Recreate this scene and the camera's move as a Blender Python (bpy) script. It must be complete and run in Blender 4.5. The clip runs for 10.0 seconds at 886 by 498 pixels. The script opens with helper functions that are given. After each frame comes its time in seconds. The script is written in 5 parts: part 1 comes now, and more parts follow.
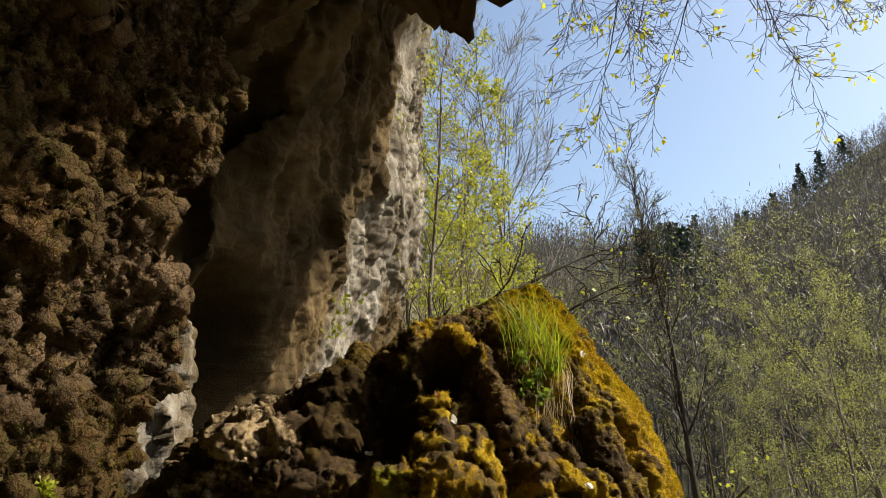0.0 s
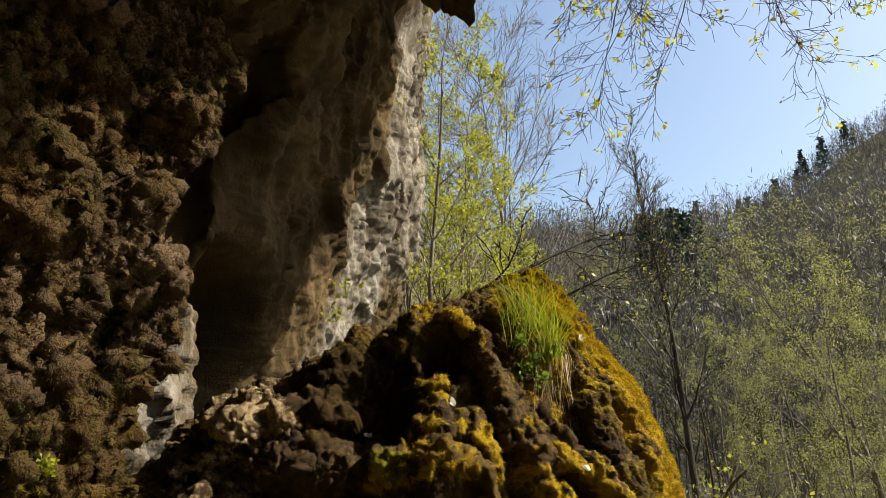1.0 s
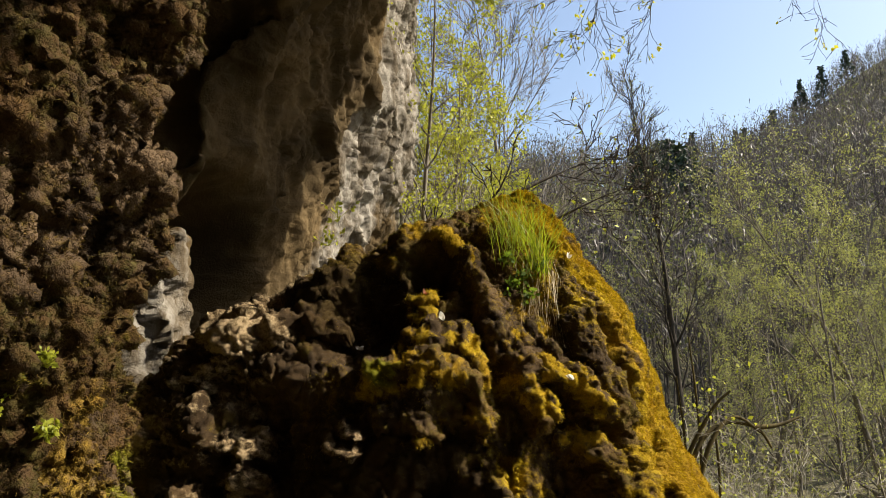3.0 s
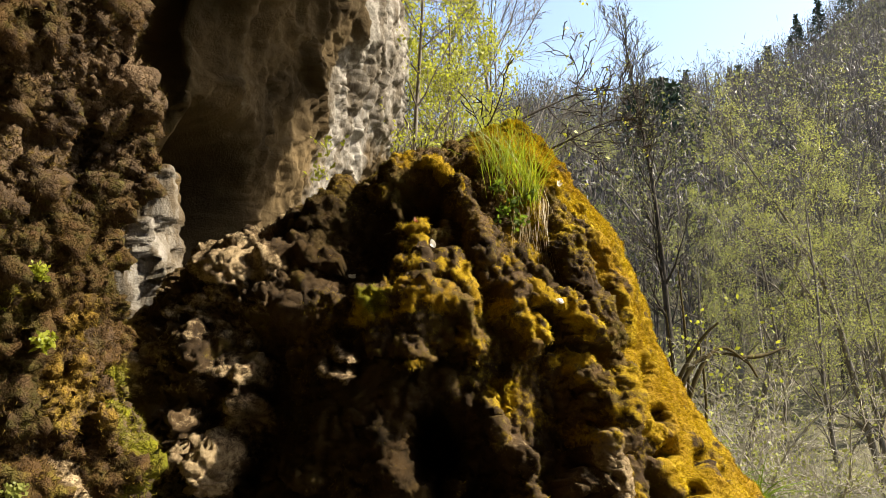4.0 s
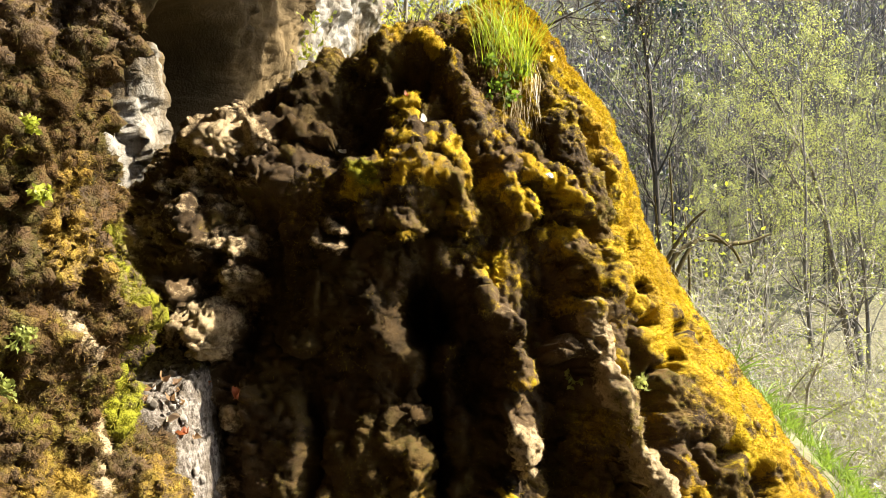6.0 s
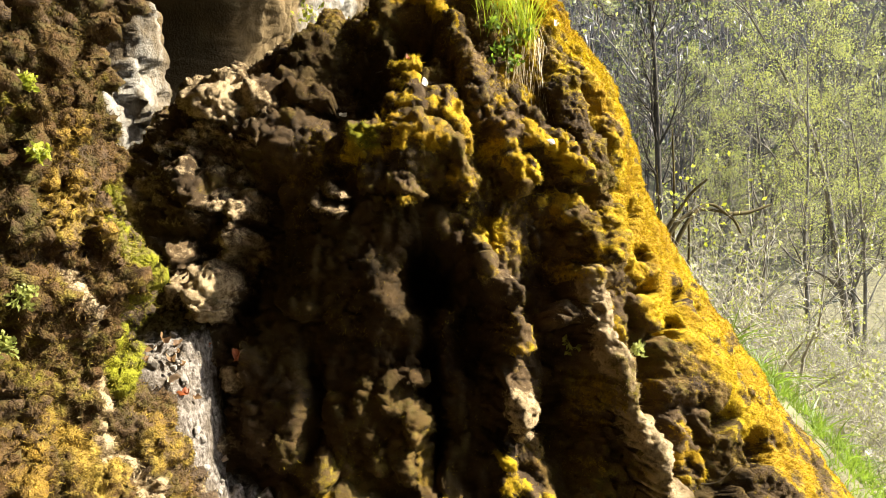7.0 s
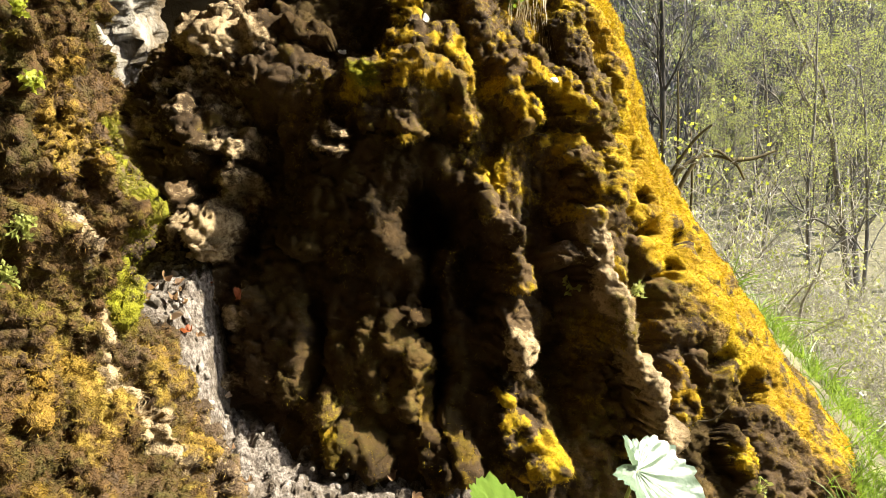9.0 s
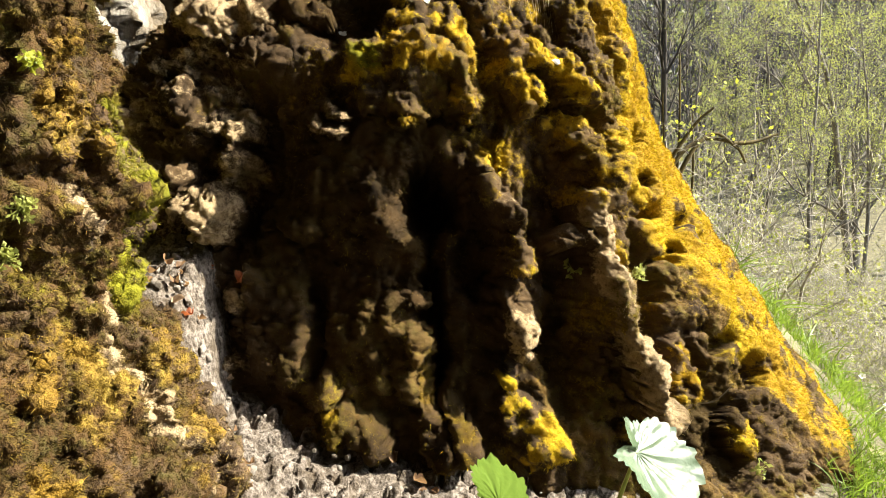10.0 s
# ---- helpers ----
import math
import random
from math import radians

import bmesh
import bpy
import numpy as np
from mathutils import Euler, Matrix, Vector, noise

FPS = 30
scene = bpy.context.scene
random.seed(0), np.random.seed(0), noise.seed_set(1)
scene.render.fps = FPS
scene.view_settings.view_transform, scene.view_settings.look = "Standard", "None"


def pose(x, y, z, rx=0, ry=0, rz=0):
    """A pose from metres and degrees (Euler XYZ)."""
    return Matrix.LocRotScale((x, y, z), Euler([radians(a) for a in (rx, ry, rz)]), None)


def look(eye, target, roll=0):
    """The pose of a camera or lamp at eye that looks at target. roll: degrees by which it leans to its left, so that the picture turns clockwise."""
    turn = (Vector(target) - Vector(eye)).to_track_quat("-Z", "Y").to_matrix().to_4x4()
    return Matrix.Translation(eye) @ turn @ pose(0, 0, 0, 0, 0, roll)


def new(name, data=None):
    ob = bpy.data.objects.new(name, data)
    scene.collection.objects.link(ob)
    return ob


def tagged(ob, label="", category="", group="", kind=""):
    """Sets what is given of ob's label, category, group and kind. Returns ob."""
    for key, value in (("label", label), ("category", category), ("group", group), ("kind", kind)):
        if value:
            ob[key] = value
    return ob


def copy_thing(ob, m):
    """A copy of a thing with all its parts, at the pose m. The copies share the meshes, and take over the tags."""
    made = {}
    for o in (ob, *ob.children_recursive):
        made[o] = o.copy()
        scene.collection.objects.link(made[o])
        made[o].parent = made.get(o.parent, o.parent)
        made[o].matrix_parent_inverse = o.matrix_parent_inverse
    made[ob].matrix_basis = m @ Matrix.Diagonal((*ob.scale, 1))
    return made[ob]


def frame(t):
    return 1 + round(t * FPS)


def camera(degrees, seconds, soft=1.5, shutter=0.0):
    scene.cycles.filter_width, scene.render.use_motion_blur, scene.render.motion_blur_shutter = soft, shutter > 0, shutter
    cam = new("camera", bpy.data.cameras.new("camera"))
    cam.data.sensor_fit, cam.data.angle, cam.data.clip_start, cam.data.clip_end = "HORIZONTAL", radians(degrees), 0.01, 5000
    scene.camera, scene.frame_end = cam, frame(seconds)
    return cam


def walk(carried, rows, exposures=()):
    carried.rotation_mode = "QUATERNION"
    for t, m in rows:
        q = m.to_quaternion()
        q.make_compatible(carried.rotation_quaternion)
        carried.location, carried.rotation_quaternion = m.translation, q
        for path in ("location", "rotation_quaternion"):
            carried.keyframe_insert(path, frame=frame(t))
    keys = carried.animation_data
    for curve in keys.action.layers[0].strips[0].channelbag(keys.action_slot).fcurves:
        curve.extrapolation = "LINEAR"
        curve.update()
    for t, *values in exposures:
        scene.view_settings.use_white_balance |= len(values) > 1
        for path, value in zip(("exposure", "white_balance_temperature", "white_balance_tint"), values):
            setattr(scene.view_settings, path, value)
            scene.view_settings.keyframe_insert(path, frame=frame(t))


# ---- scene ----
cam = camera(64.7, 10.0, 0.65)
PATH = [
    (0, (-0.07, 0.991, 1.736), (-0.107, 2.885, 2.376), 0.5),
    (0.5, (-0.066, 0.993, 1.734), (-0.105, 2.893, 2.358), 0.6),
    (1, (-0.065, 0.99, 1.729), (-0.104, 2.897, 2.329), 0.7),
    (1.5, (-0.06, 0.988, 1.72), (-0.096, 2.904, 2.291), 0.7),
    (2, (-0.053, 0.986, 1.705), (-0.086, 2.914, 2.235), 0.6),
    (3.5, (-0.04, 0.972, 1.641), (-0.052, 2.943, 1.981), 0.2),
    (4, (-0.037, 0.978, 1.611), (-0.038, 2.962, 1.864), -0.3),
    (4.5, (-0.034, 0.976, 1.587), (-0.027, 2.97, 1.745), -0.5),
    (5, (-0.037, 0.969, 1.566), (-0.021, 2.968, 1.642), -0.6),
    (5.5, (-0.037, 0.964, 1.55), (-0.016, 2.964, 1.558), -0.5),
    (6, (-0.036, 0.959, 1.543), (-0.013, 2.959, 1.492), -0.2),
    (7.5, (-0.035, 0.958, 1.53), (-0.013, 2.949, 1.347), 0.6),
    (8, (-0.032, 0.954, 1.521), (-0.012, 2.941, 1.3), 0.6),
    (8.5, (-0.032, 0.961, 1.512), (-0.01, 2.945, 1.254), 0.6),
    (9, (-0.033, 0.962, 1.507), (-0.013, 2.941, 1.217), 0.6),
    (9.5, (-0.034, 0.962, 1.505), (-0.015, 2.937, 1.189), 0.6),
    (10, (-0.036, 0.964, 1.503), (-0.016, 2.936, 1.168), 0.6),
]
walk(cam, [(t, look(eye, target, roll)) for t, eye, target, roll in PATH],
     [(0.0, 0.97, 7000, 7), (1.5, 0.95, 7000, 7), (3.5, 1.2, 7000, 8), (4.5, 1.92, 6900, 8), (5.5, 2.38, 6600, 6), (7.5, 2.41, 6600, 5), (10.0, 2.36, 6600, 5)])

# ---- world, sun, exposure ----
SUN_DIR = Vector((0.74, 0.055, 0.70)).normalized()
world = bpy.data.worlds.new("sky")
scene.world = world
world.use_nodes = True
sky = world.node_tree.nodes.new("ShaderNodeTexSky")
sky.sky_type, sky.sun_disc = "NISHITA", False
sky.sun_elevation = math.asin(SUN_DIR.z)
sky.sun_rotation = math.atan2(SUN_DIR.x, SUN_DIR.y)
sky.air_density, sky.dust_density, sky.ozone_density = 1.0, 1.8, 1.2
background = world.node_tree.nodes["Background"]
background.inputs["Strength"].default_value = 0.125
world.node_tree.links.new(sky.outputs[0], background.inputs["Color"])

lamp = bpy.data.lights.new("sun", "SUN")
lamp.energy, lamp.angle, lamp.color = 5.0, radians(0.53), (1.0, 0.93, 0.82)
sun = new("sun", lamp)
sun.matrix_world = look(SUN_DIR * 60, (0, 0, 0))


# ---- number helpers ----
def lattice(ix, iy, iz, seed):
    h = (ix * 374761393 + iy * 668265263 + iz * 1274126177 + seed * 974711) & 0xFFFFFFFF
    h = ((h ^ (h >> 13)) * 1103515245 + 12345) & 0xFFFFFFFF
    h = ((h ^ (h >> 15)) * 668265263) & 0xFFFFFFFF
    return ((h ^ (h >> 16)) & 0xFFFFFF) / float(0xFFFFFF)


def vnoise(p, seed=0):
    """Value noise of points (n, 3), from -1 to 1."""
    base = np.floor(p).astype(np.int64)
    f = p - base
    f = f * f * (3 - 2 * f)
    out = np.zeros(len(p))
    for dx in (0, 1):
        for dy in (0, 1):
            for dz in (0, 1):
                w = (f[:, 0] if dx else 1 - f[:, 0]) * (f[:, 1] if dy else 1 - f[:, 1]) * (f[:, 2] if dz else 1 - f[:, 2])
                out += w * lattice(base[:, 0] + dx, base[:, 1] + dy, base[:, 2] + dz, seed)
    return out * 2 - 1


def fbm(p, octaves=4, seed=0, gain=0.5):
    out, amp, q = np.zeros(len(p)), 1.0, np.array(p, float)
    for o in range(octaves):
        out += amp * vnoise(q, seed + o * 17)
        q, amp = q * 2.03 + 3.7, amp * gain
    return out


def clumps(p, seed=0):
    """Rounded cushions: 1 in the middle of a clump, 0 in the clefts between clumps."""
    base = np.floor(p).astype(np.int64)
    near, second = np.full(len(p), 9.0), np.full(len(p), 9.0)
    for dx in (-1, 0, 1):
        for dy in (-1, 0, 1):
            for dz in (-1, 0, 1):
                c = base + (dx, dy, dz)
                d = np.zeros(len(p))
                for k in range(3):
                    d += (c[:, k] + lattice(c[:, 0], c[:, 1], c[:, 2], seed + 31 * k) - p[:, k]) ** 2
                second = np.minimum(second, np.maximum(near, d))
                near = np.minimum(near, d)
    near, second = np.sqrt(near), np.sqrt(second)
    return np.clip(1 - near ** 2 * 1.1, 0, 1) * np.clip((second - near) * 5, 0, 1) ** 0.5


def billow(p, seed=0):
    """Packed round heads, like a cauliflower: 1 on a head, 0 in the clefts."""
    base = np.floor(p).astype(np.int64)
    near = np.full(len(p), 9.0)
    for dx in (-1, 0, 1):
        for dy in (-1, 0, 1):
            for dz in (-1, 0, 1):
                c = base + (dx, dy, dz)
                d = np.zeros(len(p))
                for k in range(3):
                    d += (c[:, k] + lattice(c[:, 0], c[:, 1], c[:, 2], seed + 31 * k) - p[:, k]) ** 2
                near = np.minimum(near, d)
    return np.sqrt(np.clip(1 - near / 0.72, 0, 1))


def puffs(p, octaves=4, seed=0, gain=0.5):
    """Uneven soft lumps with sharp creases between them, about 0 to 1."""
    out, amp, total, q = np.zeros(len(p)), 1.0, 0.0, np.array(p, float)
    for o in range(octaves):
        out += amp * np.abs(vnoise(q, seed + o * 19))
        total += 0.7 * amp
        q, amp = q[:, (1, 2, 0)] * 2.07 + 5.1, amp * gain
    return out / total


def shaken(p, scale, amount, seed):
    """Points moved about by a noise, to break up regular patterns."""
    return p + amount * np.stack([vnoise(p * scale, seed + k) for k in range(3)], -1)


def blocks(p, seed=0):
    """Fractured rock: each cell stands out by its own amount, from -1 to 1."""
    base = np.floor(p).astype(np.int64)
    near, value = np.full(len(p), 9.0), np.zeros(len(p))
    for dx in (-1, 0, 1):
        for dy in (-1, 0, 1):
            for dz in (-1, 0, 1):
                c = base + (dx, dy, dz)
                d = np.zeros(len(p))
                for k in range(3):
                    d += (c[:, k] + lattice(c[:, 0], c[:, 1], c[:, 2], seed + 31 * k) - p[:, k]) ** 2
                closer = d < near
                near = np.where(closer, d, near)
                value = np.where(closer, lattice(c[:, 0], c[:, 1], c[:, 2], seed + 977), value)
    return value * 2 - 1


def ridges(p, octaves=4, seed=0):
    out, amp, q = np.zeros(len(p)), 1.0, np.array(p, float)
    for o in range(octaves):
        out += amp * (1 - 2 * np.abs(vnoise(q, seed + o * 13)))
        q, amp = q * 2.1 + 1.3, amp * 0.5
    return out


def step(v, a, b):
    k = np.clip((v - a) / (b - a), 0, 1)
    return k * k * (3 - 2 * k)


def raw_mesh(name, verts, faces, smooth=True, attrs=None):
    """A mesh from numpy arrays, all faces with the same number of corners."""
    me = bpy.data.meshes.new(name)
    n, k = faces.shape
    me.vertices.add(len(verts))
    me.vertices.foreach_set("co", np.ascontiguousarray(verts, np.float32).ravel())
    me.loops.add(n * k)
    me.loops.foreach_set("vertex_index", np.ascontiguousarray(faces, np.int32).ravel())
    me.polygons.add(n)
    me.polygons.foreach_set("loop_start", np.arange(0, n * k, k, dtype=np.int32))
    me.polygons.foreach_set("use_smooth", np.full(n, smooth, bool))
    me.update(calc_edges=True)
    for key, value in (attrs or {}).items():
        me.attributes.new(key, "FLOAT", "POINT").data.foreach_set("value", np.ascontiguousarray(value, np.float32))
    return me


def mesh_ob(name, me, material, parent=None, label=""):
    ob = new(name, me)
    me.materials.append(material)
    if parent is not None:
        ob.parent = parent
    return tagged(ob, label)


def part(name, bm, material, parent, label=""):
    me = bpy.data.meshes.new(name)
    bm.to_mesh(me)
    bm.free()
    return mesh_ob(name, me, material, parent, label)


def normals_of(grid):
    du, dv = np.gradient(grid, axis=1), np.gradient(grid, axis=0)
    n = np.cross(du, dv)
    return n / np.maximum(np.linalg.norm(n, axis=2, keepdims=True), 1e-9)


def grid_faces(rows, cols, wrap=False):
    i = np.arange(rows * cols).reshape(rows, cols)
    a, b = i[:-1], i[1:]
    if wrap:
        return np.stack([a, np.roll(a, -1, 1), np.roll(b, -1, 1), b], -1).reshape(-1, 4)
    return np.stack([a[:, :-1], a[:, 1:], b[:, 1:], b[:, :-1]], -1).reshape(-1, 4)


def fuzz(points, norms, weight, count, length, width, seed, attrs, sag=0.4, loose=0.7):
    """Short moss hairs, one thin triangle each, standing on the points of a surface."""
    rng = np.random.default_rng(seed)
    pick = rng.choice(len(points), count, p=weight / weight.sum())
    p = points[pick] + rng.normal(0, 0.002, (count, 3))
    way = norms[pick] + rng.normal(0, loose, (count, 3)) + np.array((0, 0, -sag))
    way /= np.linalg.norm(way, axis=1, keepdims=True)
    side = np.cross(way, rng.normal(0, 1, (count, 3)))
    side /= np.maximum(np.linalg.norm(side, axis=1, keepdims=True), 1e-6)
    size = length * rng.uniform(0.5, 1.3, (count, 1))
    verts = np.stack([p - side * width / 2 - norms[pick] * 0.004, p + side * width / 2 - norms[pick] * 0.004, p + way * size], 1).reshape(-1, 3)
    return raw_mesh("moss", verts, np.arange(count * 3).reshape(-1, 3), False,
                    {k: np.repeat(v[pick], 3) for k, v in attrs.items()})


# ---- materials ----
class Nodes:
    """Short forms for wiring a material."""

    def __init__(self, name):
        self.mat = bpy.data.materials.new(name)
        self.mat.use_nodes = True
        self.tree = self.mat.node_tree
        self.bsdf = self.tree.nodes["Principled BSDF"]
        self.place = self.tree.nodes.new("ShaderNodeTexCoord").outputs["Object"]

    def put(self, value, socket):
        if isinstance(value, bpy.types.NodeSocket):
            self.tree.links.new(value, socket)
        else:
            socket.default_value = (*value, 1) if isinstance(value, tuple) and len(value) == 3 and socket.type == "RGBA" else value

    def noise(self, scale, detail=4, rough=0.6, stretch=None):
        n = self.tree.nodes.new("ShaderNodeTexNoise")
        n.inputs["Scale"].default_value, n.inputs["Detail"].default_value, n.inputs["Roughness"].default_value = scale, detail, rough
        where = self.place
        if stretch:
            m = self.tree.nodes.new("ShaderNodeMapping")
            m.inputs["Scale"].default_value = stretch
            self.put(where, m.inputs["Vector"])
            where = m.outputs[0]
        self.put(where, n.inputs["Vector"])
        return n.outputs["Fac"]

    def span(self, value, a, b, c=0.0, d=1.0):
        n = self.tree.nodes.new("ShaderNodeMapRange")
        n.inputs["From Min"].default_value, n.inputs["From Max"].default_value = a, b
        n.inputs["To Min"].default_value, n.inputs["To Max"].default_value = c, d
        self.put(value, n.inputs["Value"])
        return n.outputs[0]

    def calc(self, op, a, b=0.0):
        n = self.tree.nodes.new("ShaderNodeMath")
        n.operation = op
        self.put(a, n.inputs[0])
        self.put(b, n.inputs[1])
        return n.outputs[0]

    def mix(self, fac, a, b):
        n = self.tree.nodes.new("ShaderNodeMix")
        n.data_type = "RGBA"
        self.put(fac, n.inputs["Factor"])
        self.put(a, n.inputs["A"])
        self.put(b, n.inputs["B"])
        return n.outputs["Result"]

    def attr(self, name):
        n = self.tree.nodes.new("ShaderNodeAttribute")
        n.attribute_name = name
        return n.outputs["Fac"]

    def island(self):
        return self.tree.nodes.new("ShaderNodeNewGeometry").outputs["Random Per Island"]

    def random(self):
        return self.tree.nodes.new("ShaderNodeObjectInfo").outputs["Random"]

    def bump(self, height, strength=0.5, distance=0.01):
        n = self.tree.nodes.new("ShaderNodeBump")
        n.inputs["Strength"].default_value, n.inputs["Distance"].default_value = strength, distance
        self.put(height, n.inputs["Height"])
        self.put(n.outputs[0], self.bsdf.inputs["Normal"])

    def done(self, color, rough=0.9, spec=0.3, thin=0.0, thin_color=None):
        self.put(color, self.bsdf.inputs["Base Color"])
        self.put(rough, self.bsdf.inputs["Roughness"])
        self.put(spec, self.bsdf.inputs["Specular IOR Level"])
        if thin:
            t = self.tree.nodes.new("ShaderNodeBsdfTranslucent")
            self.put(thin_color or color, t.inputs["Color"])
            m = self.tree.nodes.new("ShaderNodeMixShader")
            m.inputs[0].default_value = thin
            self.put(self.bsdf.outputs[0], m.inputs[1])
            self.put(t.outputs[0], m.inputs[2])
            self.put(m.outputs[0], self.tree.nodes["Material Output"].inputs["Surface"])
        return self.mat


def tufa_material(name, rock_dark, rock_light, olive, brown, gold_a, gold_b, hair=False):
    """Porous tufa and rock under moss; moss, gold, green and pale say what grows where."""
    g = Nodes(name)
    coarse, fine, grain = g.noise(7, 5), g.noise(45, 4, 0.7), g.noise(170, 3, 0.7)
    broken = g.calc("ADD", g.calc("MULTIPLY", g.calc("SUBTRACT", fine, 0.5), 0.9), g.calc("MULTIPLY", g.calc("SUBTRACT", coarse, 0.5), 0.5))
    rock = g.mix(g.span(coarse, 0.35, 0.7), rock_dark, rock_light)
    rock = g.mix(g.span(grain, 0.45, 0.75, 0, 0.5), rock, tuple(c * 0.45 for c in rock_dark))
    pale = g.mix(g.span(fine, 0.35, 0.65), (0.16, 0.108, 0.054), (0.38, 0.285, 0.165))
    rock = g.mix(g.span(g.calc("ADD", g.attr("pale"), broken), 0.4, 0.65), rock, pale)
    # Darkens damp tufa and, in the same colour, the shade of the hollows.
    wet_shade = g.span(g.calc("ADD", g.attr("wet_shade"), g.calc("MULTIPLY", broken, 0.6)), 0.25, 0.7)
    rock = g.mix(wet_shade, rock, g.mix(g.span(coarse, 0.35, 0.7), (0.016, 0.010, 0.004), (0.062, 0.036, 0.014)))
    dull = g.mix(g.span(fine, 0.38, 0.66), brown, olive)
    bright = g.mix(g.span(fine, 0.35, 0.65), gold_a, gold_b)
    bright = g.mix(g.span(g.noise(3.5, 4), 0.38, 0.60, 0.1, 0.9), bright, g.mix(0.25, gold_a, (0.40, 0.22, 0.008)))
    bright = g.mix(g.span(g.calc("ADD", g.attr("green"), g.calc("MULTIPLY", broken, 0.6)), 0.35, 0.65), bright, (0.17, 0.165, 0.008))
    dull = g.mix(g.span(g.noise(5.5, 4), 0.45, 0.58, 0, 0.7), dull, g.mix(g.span(fine, 0.4, 0.6), brown, tuple(1.7 * c for c in brown)))
    dull = g.mix(g.span(g.noise(24, 3), 0.55, 0.68, 0, 0.7), dull, tuple(1.9 * c for c in olive))
    dull = g.mix(g.span(g.noise(31, 3), 0.58, 0.7, 0, 0.8), dull, tuple(0.3 * c for c in brown))
    moss = g.mix(g.span(g.calc("ADD", g.attr("gold"), broken), 0.35, 0.7), dull, bright)
    moss = g.mix(g.span(grain, 0.3, 0.7, 0.0, 0.4), moss, tuple(c * 0.25 for c in brown))
    moss = g.mix(g.calc("MULTIPLY", wet_shade, 0.85), moss, (0.034, 0.022, 0.008))
    cover = g.span(g.calc("ADD", g.attr("moss"), broken), 0.35, 0.6)
    if hair:
        moss = g.mix(g.span(g.calc("ADD", g.attr("pale"), g.calc("MULTIPLY", broken, 0.5)), 0.25, 0.55, 0, 0.85), moss, pale)
        tint = g.island()
        color = g.mix(g.calc("MULTIPLY", g.span(tint, 0.0, 0.55, 0.78, 0.0), g.span(g.attr("gold"), 0, 1, 1, 0.55)), moss, (0.012, 0.008, 0.003))
        color = g.mix(g.calc("MULTIPLY", g.span(tint, 0.6, 1.0, 0.0, 0.75), g.span(g.attr("gold"), 0, 1, 0.15, 1)), color, tuple(min(1, c * 1.35) for c in gold_b))
        return g.done(color, 0.85, 0.08, 0.35)
    g.bump(g.calc("ADD", g.calc("MULTIPLY", fine, 0.6), grain), 0.9, 0.012)
    return g.done(g.mix(cover, rock, moss), g.span(wet_shade, 0, 1, 0.92, 0.8), g.span(wet_shade, 0, 1, 0.15, 0.06))


MOUND_COLORS = ((0.030, 0.018, 0.008), (0.125, 0.078, 0.036), (0.086, 0.068, 0.011), (0.108, 0.062, 0.018), (0.285, 0.170, 0.008), (0.56, 0.415, 0.014))
WALL_COLORS = ((0.024, 0.015, 0.008), (0.15, 0.098, 0.055), (0.046, 0.040, 0.008), (0.070, 0.037, 0.013), (0.15, 0.090, 0.017), (0.33, 0.24, 0.045))
mound_mat = tufa_material("mossy_tufa", *MOUND_COLORS)
mound_hair = tufa_material("moss_hair", *MOUND_COLORS, hair=True)
wall_mat = tufa_material("mossy_wall", *WALL_COLORS)
wall_hair = tufa_material("wall_moss_hair", *WALL_COLORS, hair=True)


def limestone_material():
    g = Nodes("limestone")
    coarse, fine, streak = g.noise(0.9, 6), g.noise(11, 5, 0.7), g.noise(2.4, 6, 0.7, (1.3, 1.3, 0.30))
    # Grey limestone tone, kept for the sunlit band and slab.
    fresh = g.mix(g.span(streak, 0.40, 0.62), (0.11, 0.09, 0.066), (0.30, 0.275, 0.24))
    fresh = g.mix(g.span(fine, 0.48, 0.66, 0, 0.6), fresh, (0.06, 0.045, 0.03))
    # Ochre rock, darkened so that the overhang's shade is in the colour.
    shaded_brown = g.mix(g.span(coarse, 0.35, 0.68), (0.034, 0.023, 0.011), (0.125, 0.086, 0.042))
    shaded_brown = g.mix(g.span(streak, 0.55, 0.75, 0, 0.5), shaded_brown, (0.035, 0.034, 0.012))
    c = g.mix(g.span(g.calc("ADD", g.attr("pale"), g.span(streak, 0, 1, -0.5, 0.5)), 0.35, 0.65), shaded_brown, fresh)
    g.bump(g.calc("ADD", fine, g.noise(45, 4, 0.7)), 0.9, 0.018)
    return g.done(c, 0.95, 0.1)


def ground_material():
    g = Nodes("stony_ground")
    coarse, fine = g.noise(2.2, 5), g.noise(60, 4, 0.7)
    near = g.mix(g.span(fine, 0.38, 0.64), (0.035, 0.026, 0.019), (0.24, 0.205, 0.175))
    near = g.mix(g.span(g.noise(14, 5, 0.7), 0.42, 0.62, 0.0, 0.75), near, (0.060, 0.044, 0.028))
    wood = g.mix(g.span(g.noise(6, 6, 0.7), 0.38, 0.64), (0.060, 0.052, 0.034), (0.150, 0.135, 0.072))
    c = g.mix(g.span(g.calc("ADD", g.attr("green"), g.span(coarse, 0, 1, -0.4, 0.4)), 0.3, 0.7), near, wood)
    g.bump(fine, 0.9, 0.02)
    return g.done(c, 0.95, 0.2)


def bark_material(name, dark, light):
    g = Nodes(name)
    c = g.mix(g.span(g.noise(14, 4, 0.7, (1, 1, 0.25)), 0.35, 0.68), dark, light)
    return g.done(c, 0.9, 0.2)


